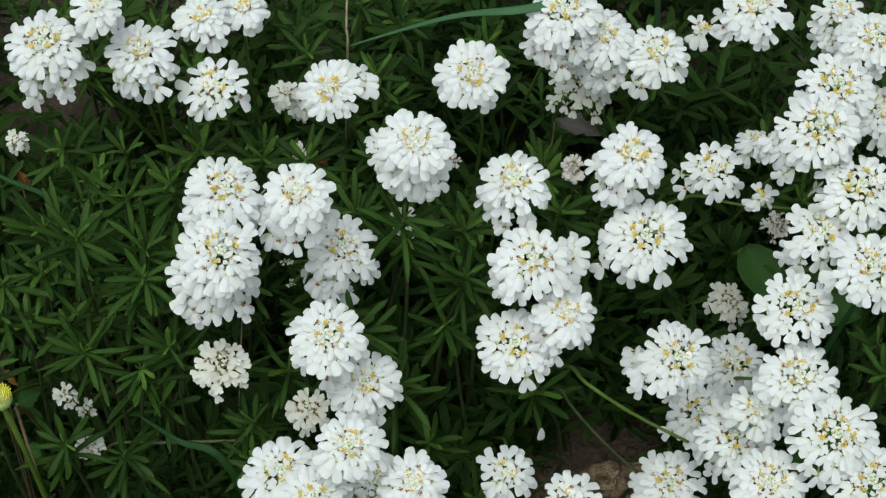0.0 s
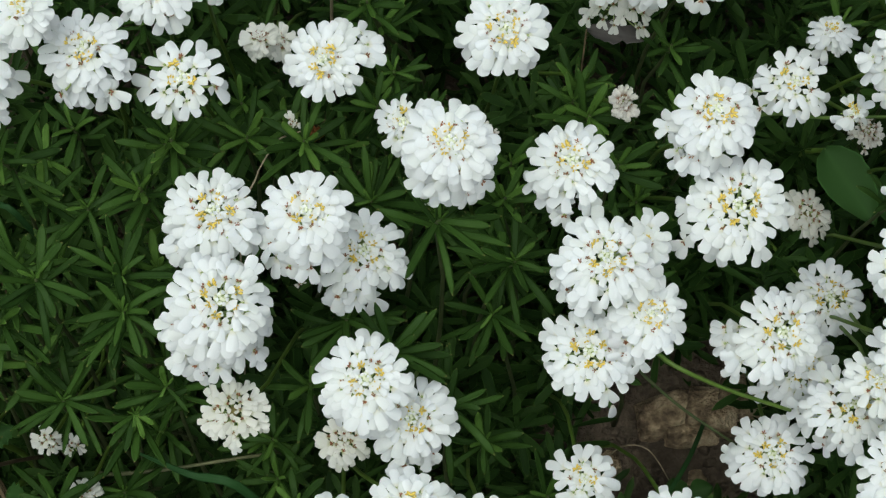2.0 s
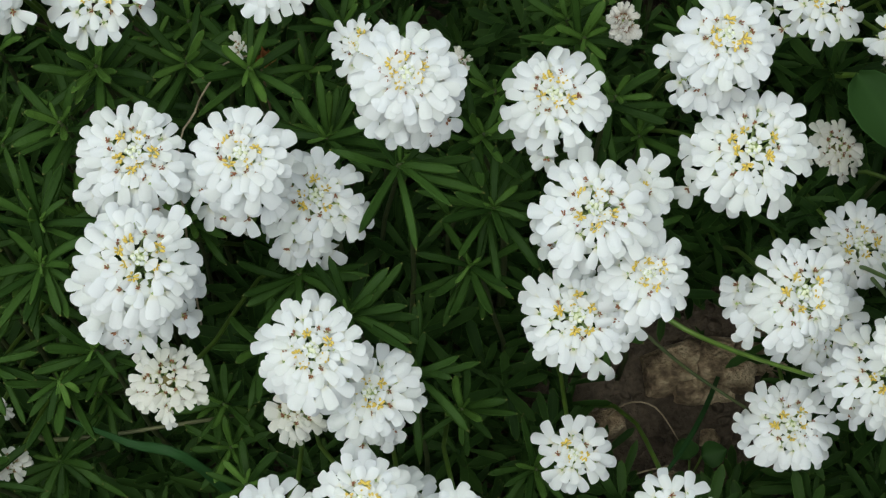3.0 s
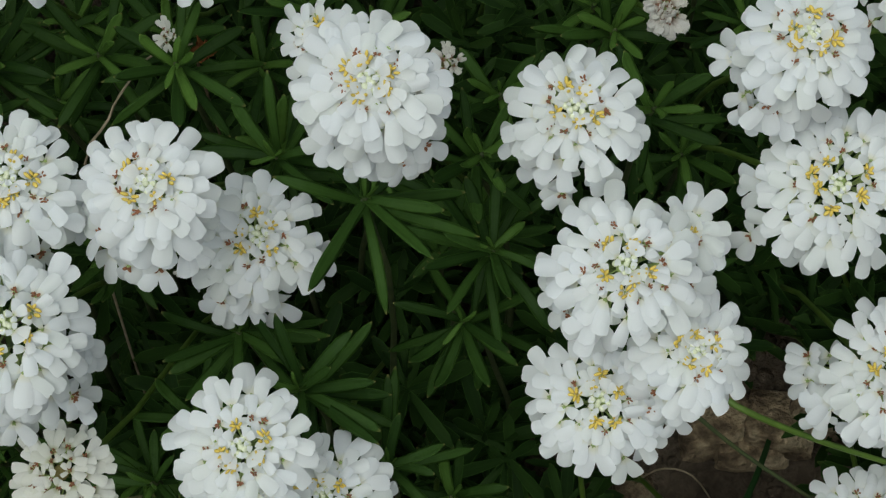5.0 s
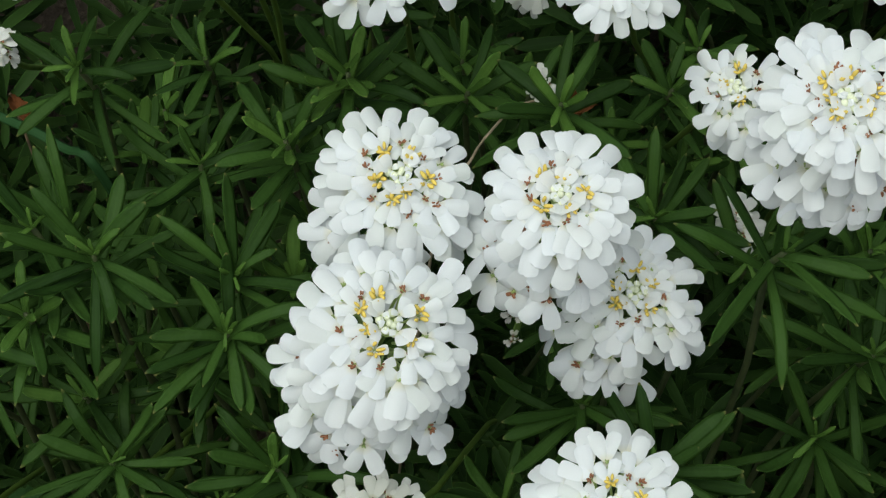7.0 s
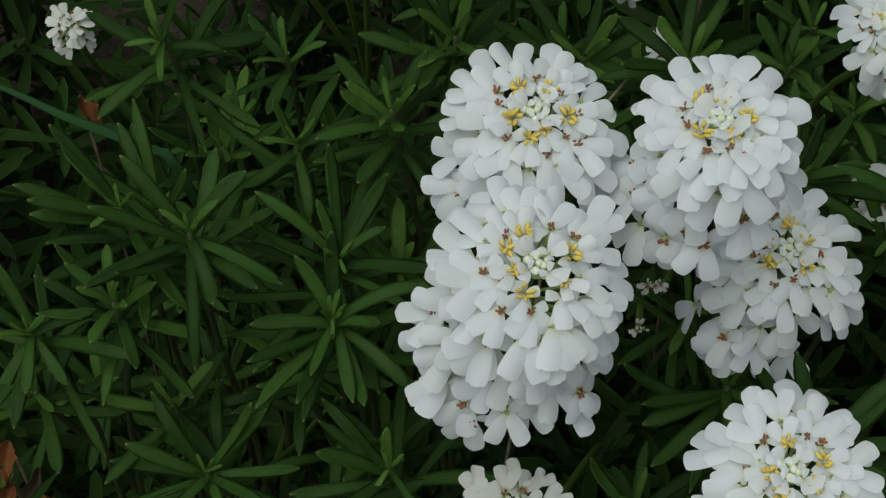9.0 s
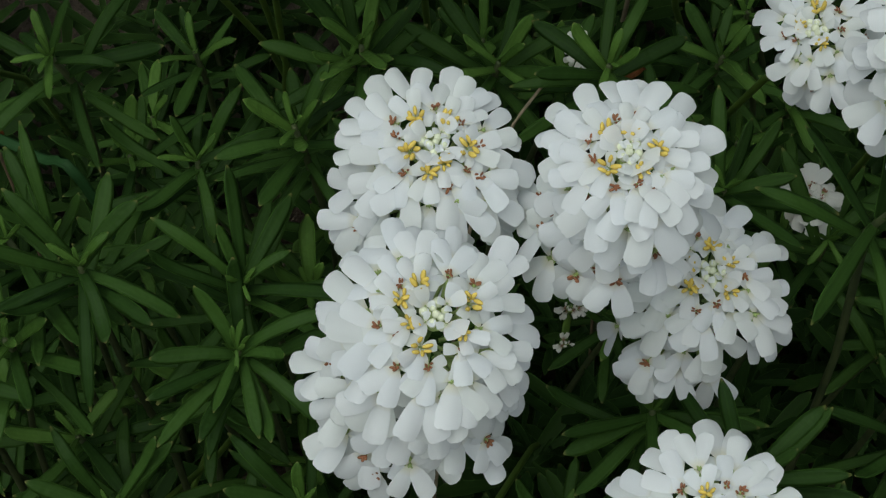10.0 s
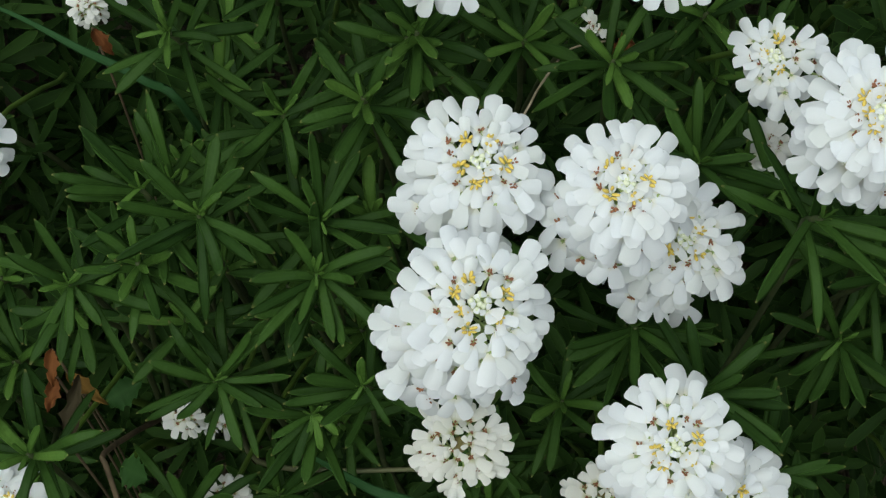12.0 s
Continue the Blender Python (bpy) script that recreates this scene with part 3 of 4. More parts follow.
flower_head(0.0986, 0.0976, 0.1921, 0.0150, drop=0.004, n=30, skirt=5, skirt_to=225)
flower_head(0.1397, 0.1055, 0.2138, 0.0152, drop=0.008, n=28, skirt=3, skirt_to=190)
flower_head(0.1743, 0.0734, 0.1994, 0.0174, drop=0.006, n=34, skirt=3, skirt_to=220)
flower_head(0.1645, 0.0494, 0.1965, 0.0184, drop=0.008, n=36, skirt=14, skirt_to=205)
flower_head(0.1831, 0.0326, 0.1796, 0.0180, drop=0.008, n=34, skirt=5, skirt_to=200)
flower_head(0.1691, 0.0227, 0.1600, 0.0155, drop=0.006, n=23, skirt=4, skirt_to=220)
flower_head(0.1826, -0.0091, 0.1766, 0.0160, drop=0.008, n=30)
flower_head(0.1572, -0.0094, 0.1482, 0.0173, drop=0.004, n=28, lean=(0.0, -0.1))
flower_head(0.1477, 0.0314, 0.0589, 0.0163, drop=0.005, n=30)
flower_head(0.1594, -0.0305, 0.1289, 0.0172, drop=0.005, n=33)
flower_head(0.1404, -0.0292, 0.0843, 0.0176, drop=0.007, n=33, skirt=6, skirt_to=190)
flower_head(0.1722, -0.0579, 0.1260, 0.0184, drop=0.006, n=34)
flower_head(0.1477, -0.0664, 0.1035, 0.0161, drop=0.005, n=30)
flower_head(0.1160, -0.0288, 0.0460, 0.0163, drop=0.004, n=30, skirt=4, skirt_to=170)
flower_head(-0.0255, -0.0829, 0.1385, 0.0148, drop=0.005, n=31)
flower_head(-0.0538, -0.0789, 0.1139, 0.0156, drop=0.005, n=31)
flower_head(0.0004, -0.0871, 0.1217, 0.0132, drop=0.004, n=26)
flower_head(-0.1815, 0.0645, 0.1530, 0.0052, drop=0.008, n=7, bloom=0.68, look_="faded", label="small fading cream candytuft flower head on green stem")
flower_head(-0.1474, -0.0217, 0.0445, 0.0075, drop=0.003, n=12, bloom=0.72, look_="faded", label="small fading cream candytuft flower head on green stem")
flower_head(0.1502, 0.0792, 0.0457, 0.0125, drop=0.003, n=21, look_="faded", label="small fading cream candytuft flower head on green stem")
flower_head(0.1634, 0.0756, 0.1080, 0.0082, drop=0.004, n=18, bloom=0.65, look_="dried", label="small dried brownish candytuft flower head among leaves")
flower_head(-0.0088, 0.0520, 0.1246, 0.0074, drop=0.003, n=9, look_="faded", label="small fading cream candytuft flower head on green stem")
flower_head(0.0700, 0.1140, 0.1580, 0.0165, drop=0.010, n=34, look_="faded", label="small fading cream candytuft flower head on green stem")
flower_head(-0.0681, 0.1205, 0.1351, 0.0074, drop=0.008, n=11, look_="faded", label="small fading cream candytuft flower head on green stem")
flower_head(0.1956, 0.1091, 0.1954, 0.0157, drop=0.008, n=28)
flower_head(0.2028, 0.0962, 0.1631, 0.0157, drop=0.008, n=28)
flower_head(0.1899, 0.1532, 0.1714, 0.0124, drop=0.008, n=15, skirt=5, skirt_to=240)
flower_head(0.0653, -0.0785, 0.1002, 0.0144, n=18)
flower_head(0.1459, -0.0307, 0.1043, 0.0131, drop=0.004, n=14, label="candytuft head of pale green buds and few white petals")
flower_head(0.1875, -0.0715, 0.1133, 0.0175, n=30)
flower_head(0.1567, -0.0219, 0.1050, 0.0141, n=24)
flower_head(0.1293, -0.0006, 0.0618, 0.0165, n=28)
flower_head(-0.0467, -0.0338, 0.0952, 0.0112, drop=0.006, n=15, look_="faded", label="small fading cream candytuft flower head on green stem")
flower_head(0.1243, 0.1389, 0.1695, 0.0067, drop=0.002, n=5)
flower_head(0.1541, 0.1134, 0.1248, 0.0092, drop=0.006, lean=(0.10, 0.40), n=16, bloom=0.9)
flower_head(0.1498, 0.0630, 0.1381, 0.0060, drop=0.003, n=4, bloom=0.8)
flower_head(-0.0393, -0.0939, 0.1180, 0.0155, drop=0.005, n=28)
flower_head(-0.2110, 0.0365, 0.1300, 0.0100, drop=0.006, lean=(0.2, 0.0), n=10)
flower_head(-0.1945, -0.0465, 0.0975, 0.0120, drop=0.004, n=22)
flower_head(-0.0166, -0.0698, 0.0960, 0.0152, n=25)
flower_head(-0.1590, -0.0075, 0.0640, 0.0060, drop=0.007, n=5, bloom=0.72, look_="faded", label="few hanging white candytuft petals half hidden under leaves")
flower_head(-0.1522, -0.0018, 0.0467, 0.0040, drop=0.002, n=3, bloom=0.75, look_="faded", label="few hanging white candytuft petals half hidden under leaves")
flower_head(-0.0611, 0.1338, 0.1170, 0.0079, drop=0.006, n=8, look_="faded", label="small fading cream candytuft flower head on green stem")
flower_head(0.0110, 0.0310, 0.1850, 0.0055, drop=0.003, lean=(0.4, 0.0), n=7, bloom=0.55, look_="dried", label="small dried brownish candytuft flower head among leaves")
flower_head(-0.0573, 0.0079, 0.1430, 0.0030, drop=0.001, n=3, bloom=0.42, look_="dried", label="small dried brownish candytuft flower head among leaves")
flower_head(-0.0584, 0.0261, 0.1080, 0.0024, drop=0.001, n=2, bloom=0.34, look_="dried", label="small dried brownish candytuft flower head among leaves")

flower_head(-0.0562, 0.0675, 0.1498, 0.0045, drop=0.002, n=5, bloom=0.5, look_="faded", label="small fading cream candytuft flower head on green stem")

# ---- leafy shoots ----
leafy_shoot(-0.1458, 0.0073, 0.1529, 0.021, 15, leaves=((166, 56, 21), (43, 44, 15), (20, 56, 8), (-162, 32, 24), (-56, -26, 15), (-147, -3, 28), (-80, -19, 32), (-15, -8, 20), (-173, 59, 7)))
leafy_shoot(-0.1608, 0.0142, 0.1515, 0.021, 15, leaves=((152, 60, 24), (156, 52, 15), (-172, 20, 25), (-159, 30, 17), (-126, 6, 8)))
leafy_shoot(-0.1556, 0.0217, 0.1431, 0.021, 15, leaves=((107, 65, 25), (117, 59, 19), (133, 50, 19), (178, 48, 17)))
leafy_shoot(-0.1194, 0.0038, 0.1332, 0.021, 15, leaves=((-135, 8, 23), (-106, -22, 24), (-107, 4, 12), (-69, -17, 16), (-57, -27, 23), (-12, 23, 11), (18, 35, 18), (143, 64, 14), (-168, 18, 15), (-31, -8, 21), (-128, -8, 29), (55, 74, 6), (-80, -22, 4)))
leafy_shoot(-0.1193, 0.0164, 0.1370, 0.021, 15, leaves=((93, 65, 31), (49, 45, 20), (137, 75, 12), (168, 53, 24), (26, 43, 10), (-175, 23, 24), (-6, 12, 21), (-67, -8, 4)))
leafy_shoot(-0.1309, 0.0431, 0.1416, 0.021, 15, leaves=((34, 37, 6), (-155, 30, 8), (22, 14, 17), (-121, -3, 17), (-68, -27, 15), (173, 66, 10)))
leafy_shoot(-0.1457, -0.0120, 0.1006, 0.021, 15, leaves=((36, 48, 19), (-173, 33, 16), (-31, 8, 13), (-62, -17, 18), (-121, -11, 13), (-144, -7, 21), (160, 58, 21), (1, 5, 22), (-152, 1, 25), (34, 47, 23), (10, 41, 4)))
leafy_shoot(-0.1203, -0.0178, 0.0974, 0.021, 15, leaves=((27, 39, 4), (-140, 14, 11), (-31, 10, 9), (-91, -26, 7), (-65, -15, 9), (-134, -13, 14), (-109, -7, 13)))
leafy_shoot(-0.1785, -0.0027, 0.1322, 0.021, 15, leaves=((35, 40, 5), (-150, 27, 7), (-79, -3, 11), (179, 49, 16), (14, 21, 13), (-116, -26, 16), (-89, -17, 19), (-41, -21, 12)))
leafy_shoot(-0.1077, -0.0141, 0.1089, 0.021, 15, leaves=((168, 53, 19), (-170, 39, 15), (92, 76, 9), (-115, -15, 6), (-48, -13, 11), (-119, 11, 14)))
leafy_shoot(-0.0078, -0.0019, 0.1845, 0.021, 15, leaves=((-52, 8, 20), (-23, 10, 15)))
leafy_shoot(-0.0421, -0.0012, 0.1249, 0.021, 15, leaves=((-148, 15, 22), (-144, 4, 18), (-92, 13, 14), (-39, 12, 17), (-18, 13, 20), (-11, 6, 24)))
leafy_shoot(-0.0268, -0.0223, 0.1361, 0.021, 15, leaves=((32, 40, 17), (-8, 17, 16), (5, 44, 10), (-33, 13, 21), (-84, 4, 12), (-170, 38, 8), (-44, 10, 28)))
leafy_shoot(0.0194, 0.0132, 0.1317, 0.021, 15, leaves=((-158, 19, 19), (179, 28, 13), (86, 31, 21), (37, 31, 9), (-173, 34, 4), (-84, 13, 13), (-23, 7, 10)))
leafy_shoot(0.0108, 0.0075, 0.1060, 0.021, 15, leaves=((-126, -1, 7), (-134, 2, 17), (-108, -13, 19), (-79, 3, 17), (-48, 2, 16), (-49, 20, 14)))
leafy_shoot(-0.0077, -0.0326, 0.1143, 0.021, 15, leaves=((141, 31, 9), (81, 48, 12), (7, 14, 13), (-11, 12, 10), (176, 30, 13)))
leafy_shoot(-0.1589, 0.0533, 0.1590, 0.021, 15, leaves=((120, 54, 9), (-5, 8, 12), (-102, 11, 5), (-158, 14, 7), (-86, -13, 9), (40, 66, 12)))
leafy_shoot(-0.0302, 0.0292, 0.1526, 0.021, 15, leaves=((-50, 8, 21), (-9, 26, 12), (174, 12, 18), (-152, 9, 6), (139, 33, 16)))
leafy_shoot(-0.1350, -0.0146, 0.0287, 0.021, 15, leaves=((121, 67, 21), (28, 48, 19), (13, 26, 19), (-15, 18, 13), (-38, -14, 14), (-22, -13, 17), (-119, -15, 17), (-86, -31, 16), (-166, -2, 18), (179, 24, 8)))
leafy_shoot(-0.1546, -0.0340, 0.0626, 0.021, 15, leaves=((174, 26, 13), (109, 69, 14), (22, 32, 15), (-34, -13, 6), (-73, -29, 12), (-122, -35, 17), (-159, 17, 13)))
leafy_shoot(-0.0072, 0.0386, 0.1272, 0.021, 15, leaves=((-121, -11, 6), (-66, -9, 6), (-12, -11, 13), (27, 45, 16)))
leafy_shoot(-0.1829, -0.0435, 0.1239, 0.019, 16)
leafy_shoot(-0.0748, -0.0082, 0.0504, 0.014, 12)
leafy_shoot(-0.1615, 0.0011, 0.1381, 0.018, 16)
leafy_shoot(-0.1550, 0.0039, 0.1016, 0.018, 14)
leafy_shoot(-0.1847, 0.0052, 0.1020, 0.017, 14)
leafy_shoot(-0.1106, 0.0404, 0.1549, 0.018, 16)
leafy_shoot(-0.1123, 0.0572, 0.1335, 0.018, 14)
leafy_shoot(-0.1015, 0.0575, 0.1557, 0.018, 17)
leafy_shoot(-0.0516, 0.0482, 0.1647, 0.018, 17)
leafy_shoot(0.0180, 0.0349, 0.1398, 0.018, 16)
leafy_shoot(0.0537, 0.0734, 0.1329, 0.018, 16)
leafy_shoot(0.0589, 0.0399, 0.1480, 0.018, 15)
leafy_shoot(-0.0987, 0.0559, 0.1610, 0.018, 15)
leafy_shoot(-0.0596, 0.0848, 0.1264, 0.018, 15)
leafy_shoot(-0.0320, 0.0441, 0.1302, 0.018, 15)
leafy_shoot(0.0183, 0.0333, 0.1031, 0.018, 14)
leafy_shoot(0.0055, -0.0173, 0.0520, 0.016, 14)
leafy_shoot(0.0546, 0.1045, 0.1110, 0.018, 16)
leafy_shoot(-0.0798, -0.0005, 0.0338, 0.016, 14)
leafy_shoot(-0.1086, 0.0259, 0.1236, 0.018, 15)
leafy_shoot(-0.1289, 0.0113, 0.1103, 0.018, 14)
leafy_shoot(-0.0726, 0.0618, 0.1511, 0.018, 16)
leafy_shoot(-0.1544, 0.0729, 0.1083, 0.018, 15)
leafy_shoot(-0.1454, 0.0363, 0.1182, 0.018, 16)

TAKEN = []
for shoot in [o for o in scene.objects if o.name.startswith("leafy_shoot")]:
    TAKEN += [shoot.location + c.matrix_basis.translation for c in shoot.children if c.name.startswith("leaf")][:1]


def clearing(p, r=0.030):
    """True inside the gap above the bare soil and stones."""
    a, c = Vector((0.055, -0.091, 0.192)), Vector((0.112, 0.066, -0.121))
    d = c - a
    t = min(1, max(0, (Vector(p) - a).dot(d) / d.dot(d)))
    return (Vector(p) - a - t * d).length < r


SUNWARD = Vector((0.0, -0.67, 0.74))


def fill_shoots(count):
    q = random.Random(11)
    tops = []
    heads = [c.matrix_basis.translation + o.location for o in scene.objects if o.name.startswith("flower_head") for c in o.children if c.name.startswith("receptacle")]
    made = tries = 0
    while made < count and tries < 9000:
        tries += 1
        x, y = q.uniform(-0.28, 0.24), q.uniform(-0.12, 0.19)
        z = canopy_z(x, y) - q.uniform(0.014, 0.050)
        p = Vector((x, y, z))
        if math.hypot(x + 0.200, (y - 0.090) / 1.6) < 0.027 or math.hypot(x - 0.008, y - 0.004) < 0.035 or math.hypot(x + 0.174, y + 0.012) < 0.023 or math.hypot(x + 0.098, y + 0.014) < 0.020:
            continue
        if y < -0.045 and -0.15 < x < -0.05:
            z -= q.uniform(0.02, 0.045)
            p.z = z
        if clearing(p) or any((p - t).length < 0.0165 for t in tops):
            continue
        if any((h.xy - p.xy).length < 0.016 and p.z > h.z - 0.030 for h in heads):
            continue
        # none grows over an open head on the sunny side of the bank
        if any((p - h).dot(SUNWARD) > -0.006 and (p - h - SUNWARD * (p - h).dot(SUNWARD)).length < 0.018 for h in heads):
            continue
        if any((t - p).length < 0.015 or ((t.xy - p.xy).length < 0.012 and p.z > t.z - 0.006) for t in TAKEN):
            continue
        tops.append(p)
        leafy_shoot(x, y, z, q.uniform(0.0140, 0.0178), q.randint(13, 16))
        made += 1


fill_shoots(112)


def undergrowth(count, seed, x0, x1, y0, y1, low, high):
    """Deeper shoots that nobody could count, in one mesh."""
    q = random.Random(seed)
    shapes = []
    for _ in range(6):
        w, arc, v, f, al, sd = q.uniform(0.17, 0.21), q.uniform(-0.1, 0.25), [], [], [], []
        for j, (u, k) in enumerate(((0, 0.35), (0.3, 0.7), (0.6, 0.95), (0.85, 0.9), (1.0, 0.2))):
            for c in (-1, 0, 1):
                v.append(Vector((0.5 * w * k * c, u, 0.03 * abs(c) - arc * u * u)))
                al.append(u)
                sd.append(abs(c))
            if j:
                f += [(3 * j - 3, 3 * j - 2, 3 * j + 1, 3 * j), (3 * j - 2, 3 * j - 1, 3 * j + 2, 3 * j + 1)]
        shapes.append((v, f, al, sd))
    V, F, A, S = [], [], [], []
    for _ in range(count):
        x, y = q.uniform(x0, x1), q.uniform(y0, y1)
        low_ = max(low, 0.145 if x < -0.04 else 0.125) if abs(x) < 0.25 and -0.12 < y < 0.16 else low
        p = Vector((x, y, max(ground_z(x, y) + q.uniform(0.012, 0.03), canopy_z(x, y) - q.uniform(low_, high))))
        far = math.hypot(x / x1, (y - 0.05) / (y1 - 0.05)) + 0.30 * noise.noise((3.5 * x, 3.5 * y, seed)) + 0.12 * noise.noise((14 * x, 14 * y, seed))
        if far > 0.86:
            continue
        if clearing(p, 0.042):
            continue
        turn = Vector((0, 0, 1)).rotation_difference(Vector((q.uniform(-0.5, 0.5), q.uniform(-0.7, 0.3), 1))).to_matrix().to_4x4()
        at = Matrix.Translation(p) @ turn
        for s, m in shoot_leaves(q, 12, q.uniform(0.016, 0.022)):
            v, f, a, sd = q.choice(shapes)
            o, mm = len(V), at @ m
            V += [mm @ w for w in v]
            F += [tuple(i + o for i in g) for g in f]
            A += a
            S += sd
    # its leaf colour already holds some of the shade under the flowers
    tagged(new("undergrowth", make_mesh("undergrowth", V, F, [UNDER], None, A, S)), "dense dark green candytuft foliage below the flowers, coloured darker for shade", "foliage", kind="stuff")


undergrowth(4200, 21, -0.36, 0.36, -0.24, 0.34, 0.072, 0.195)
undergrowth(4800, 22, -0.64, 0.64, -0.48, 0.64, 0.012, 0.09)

# ---- stones, weeds, blades, twigs and dead leaves ----


def stone(x, y, size, seed, label, sink=0.35, turn=None):
    """A broken block: flat faces cut by planes, worn edges, a rough skin."""
    q = random.Random(seed)
    bm = bmesh.new()
    bmesh.ops.create_icosphere(bm, subdivisions=5, radius=1)
    off = Vector((q.uniform(0, 50), q.uniform(0, 50), q.uniform(0, 50)))
    cuts = [(Vector(d), q.uniform(0.62, 0.74)) for d in ((1, 0, 0), (-1, 0, 0), (0, 1, 0), (0, -1, 0), (0, 0, 1))]
    cuts += [(Vector((q.uniform(-1, 1), q.uniform(-1, 1), q.uniform(0.1, 1))).normalized(), q.uniform(0.70, 0.84)) for _ in range(6)]
    for v in bm.verts:
        p = v.co.copy()
        for d, far in cuts:
            over = p.dot(d) - far
            if over > 0:
                p -= d * over * 0.97
        p += v.co * (0.05 * noise.noise(p * 1.6 + off) + 0.05 * noise.noise(p * 5 + off) + 0.025 * noise.noise(p * 13 + off))
        v.co = Vector((p.x * size[0], p.y * size[1], p.z * size[2])) * 0.72
    me = bpy.data.meshes.new("stone")
    bm.to_mesh(me)
    bm.free()
    me.materials.append(STONE)
    me.polygons.foreach_set("use_smooth", [True] * len(me.polygons))
    ob = new("stone", me)
    ob.location = (x, y, ground_z(x, y) + (0.5 - sink) * size[2])
    ob.rotation_euler = (q.uniform(-0.12, 0.12), q.uniform(-0.12, 0.12), q.uniform(-0.4, 0.4) if turn is None else turn)
    return tagged(ob, label, "stone", "stones on the soil")


# one cracked block in three pieces, then loose bits
stone(0.0965, 0.0510, (0.0270, 0.0171, 0.0180), 1, "weathered tan piece of cracked stone in dark soil", 0.3, 0.10)
stone(0.1170, 0.0490, (0.0234, 0.0198, 0.0171), 13, "weathered tan piece of cracked stone in dark soil", 0.3, -0.25)
stone(0.1080, 0.0430, (0.0270, 0.0117, 0.0135), 4, "low weathered tan piece of cracked stone in dark soil", 0.35, -0.05)
stone(0.1315, 0.0540, (0.0234, 0.0198, 0.0180), 9, "weathered brown stone half sunk in dark soil", 0.3)
stone(0.0672, 0.0337, (0.0144, 0.0117, 0.0090), 2, "small brown stone on dark soil")
stone(0.0230, 0.0210, (0.0160, 0.0110, 0.0090), 8, "small brown stone on dark soil")
stone(0.0898, 0.0076, (0.0117, 0.0090, 0.0072), 5, "small brown stone on dark soil")
stone(0.1089, 0.0248, (0.0090, 0.0072, 0.0063), 6, "small brown stone on dark soil")


def crumbs():
    """Clods and bits of litter on the bare soil."""
    q = random.Random(5)
    pieces = []
    for _ in range(420):
        x, y, r = q.uniform(0.02, 0.18), q.uniform(-0.06, 0.10), q.uniform(0.0008, 0.0030)
        pieces.append((*ellipsoid((x, y, ground_z(x, y) + 0.2 * r), (r * q.uniform(0.7, 1.4), r, r * q.uniform(0.5, 0.9)), (q.uniform(-1, 1), q.uniform(-1, 1), 1), 4, 6), 0, None, None))
    V, F, M, A, S = join(pieces)
    tagged(new("soil_crumbs", make_mesh("soil_crumbs", V, F, [SOIL], None, A, S)), "crumbs of dark soil scattered over the ground", "soil", kind="stuff")


crumbs()


def spline(pts, steps):
    """A smooth line through a few points."""
    path = []
    for i in range(len(pts) - 1):
        p0, p1, p2, p3 = (Vector(pts[max(0, min(len(pts) - 1, i + k))]) for k in (-1, 0, 1, 2))
        for k in range(steps):
            t = k / steps
            path.append(0.5 * ((2 * p1) + (p2 - p0) * t + (2 * p0 - 5 * p1 + 4 * p2 - p3) * t * t + (3 * p1 - p0 - 3 * p2 + p3) * t ** 3))
    path.append(Vector(pts[-1]))
    return path


def reed(name, path, width, mat, label, category, fold=0.25):
    """A long flat blade with a keel along a path."""
    V, A, S = [], [], []
    last = len(path) - 1
    for i, p in enumerate(path):
        u = i / last
        d = (path[min(i + 1, last)] - path[max(i - 1, 0)]).normalized()
        x = d.cross(Vector((0, -0.5, 1))).normalized()
        n = x.cross(d)
        w = 0.5 * width * (1 - 0.85 * max(0.0, u - 0.55) / 0.45) * (0.6 + 0.4 * min(1, u * 5))
        for px, pz in ((-1, fold), (-0.5, fold * 0.4), (0, 0), (0.5, fold * 0.4), (1, fold), (0, -0.25)):
            V.append(p + x * px * w + n * pz * w)
            A.append(0.1 + 0.7 * u)
            S.append(abs(px) * 0.8)
    F = [(j * 6 + (k + 1) % 6, j * 6 + k, (j + 1) * 6 + k, (j + 1) * 6 + (k + 1) % 6) for j in range(last) for k in range(6)]
    F += [tuple(reversed(range(6))), tuple(last * 6 + k for k in range(6))]
    return tagged(new(name, make_mesh(name, V, F, [mat], None, A, S)), label, category)


def on_ground(x, y):
    return (x, y, ground_z(x, y) - 0.003)


reed("grass_blade", spline([on_ground(0.125, 0.215), (0.100, 0.160, 0.185), (0.047, 0.099, 0.212), (0.008, 0.108, 0.196), (-0.038, 0.130, 0.157)], 6), 0.0042, PALE_BLADE, "long blue-green grass blade arching over the foliage", "grass")
reed("grass_blade", spline([on_ground(-0.140, 0.085), (-0.160, 0.064, 0.098), (-0.174, 0.070, 0.110), (-0.193, 0.079, 0.110), (-0.213, 0.089, 0.110), (-0.250, 0.106, 0.106)], 5), 0.0024, BLADE, "long dark green grass blade lying between the shoots", "grass")
reed("grass_blade", spline([on_ground(-0.055, -0.022), (-0.0840, -0.0240, 0.0330), (-0.1080, -0.0170, 0.0440), (-0.1278, -0.0118, 0.0577)], 5), 0.0036, BLADE, "green grass blade lying low under the flowers", "grass")
reed("grass_blade", bend(on_ground(0.152, 0.012), (0.2118, 0.0454, 0.1361), (0.0, 0.0, 0.02), 14), 0.0035, BLADE, "thin upright grass blade beside the flowers", "grass")


def runner(name, pts, radius, mat, label, category):
    """A round stem through a few points, smoothed."""
    path = spline(pts, 4)
    n = len(path)
    return tagged(new(name, make_mesh(name, *tube(path, [radius * (1 - 0.35 * i / n) for i in range(n)], 7), [mat])), label, category)


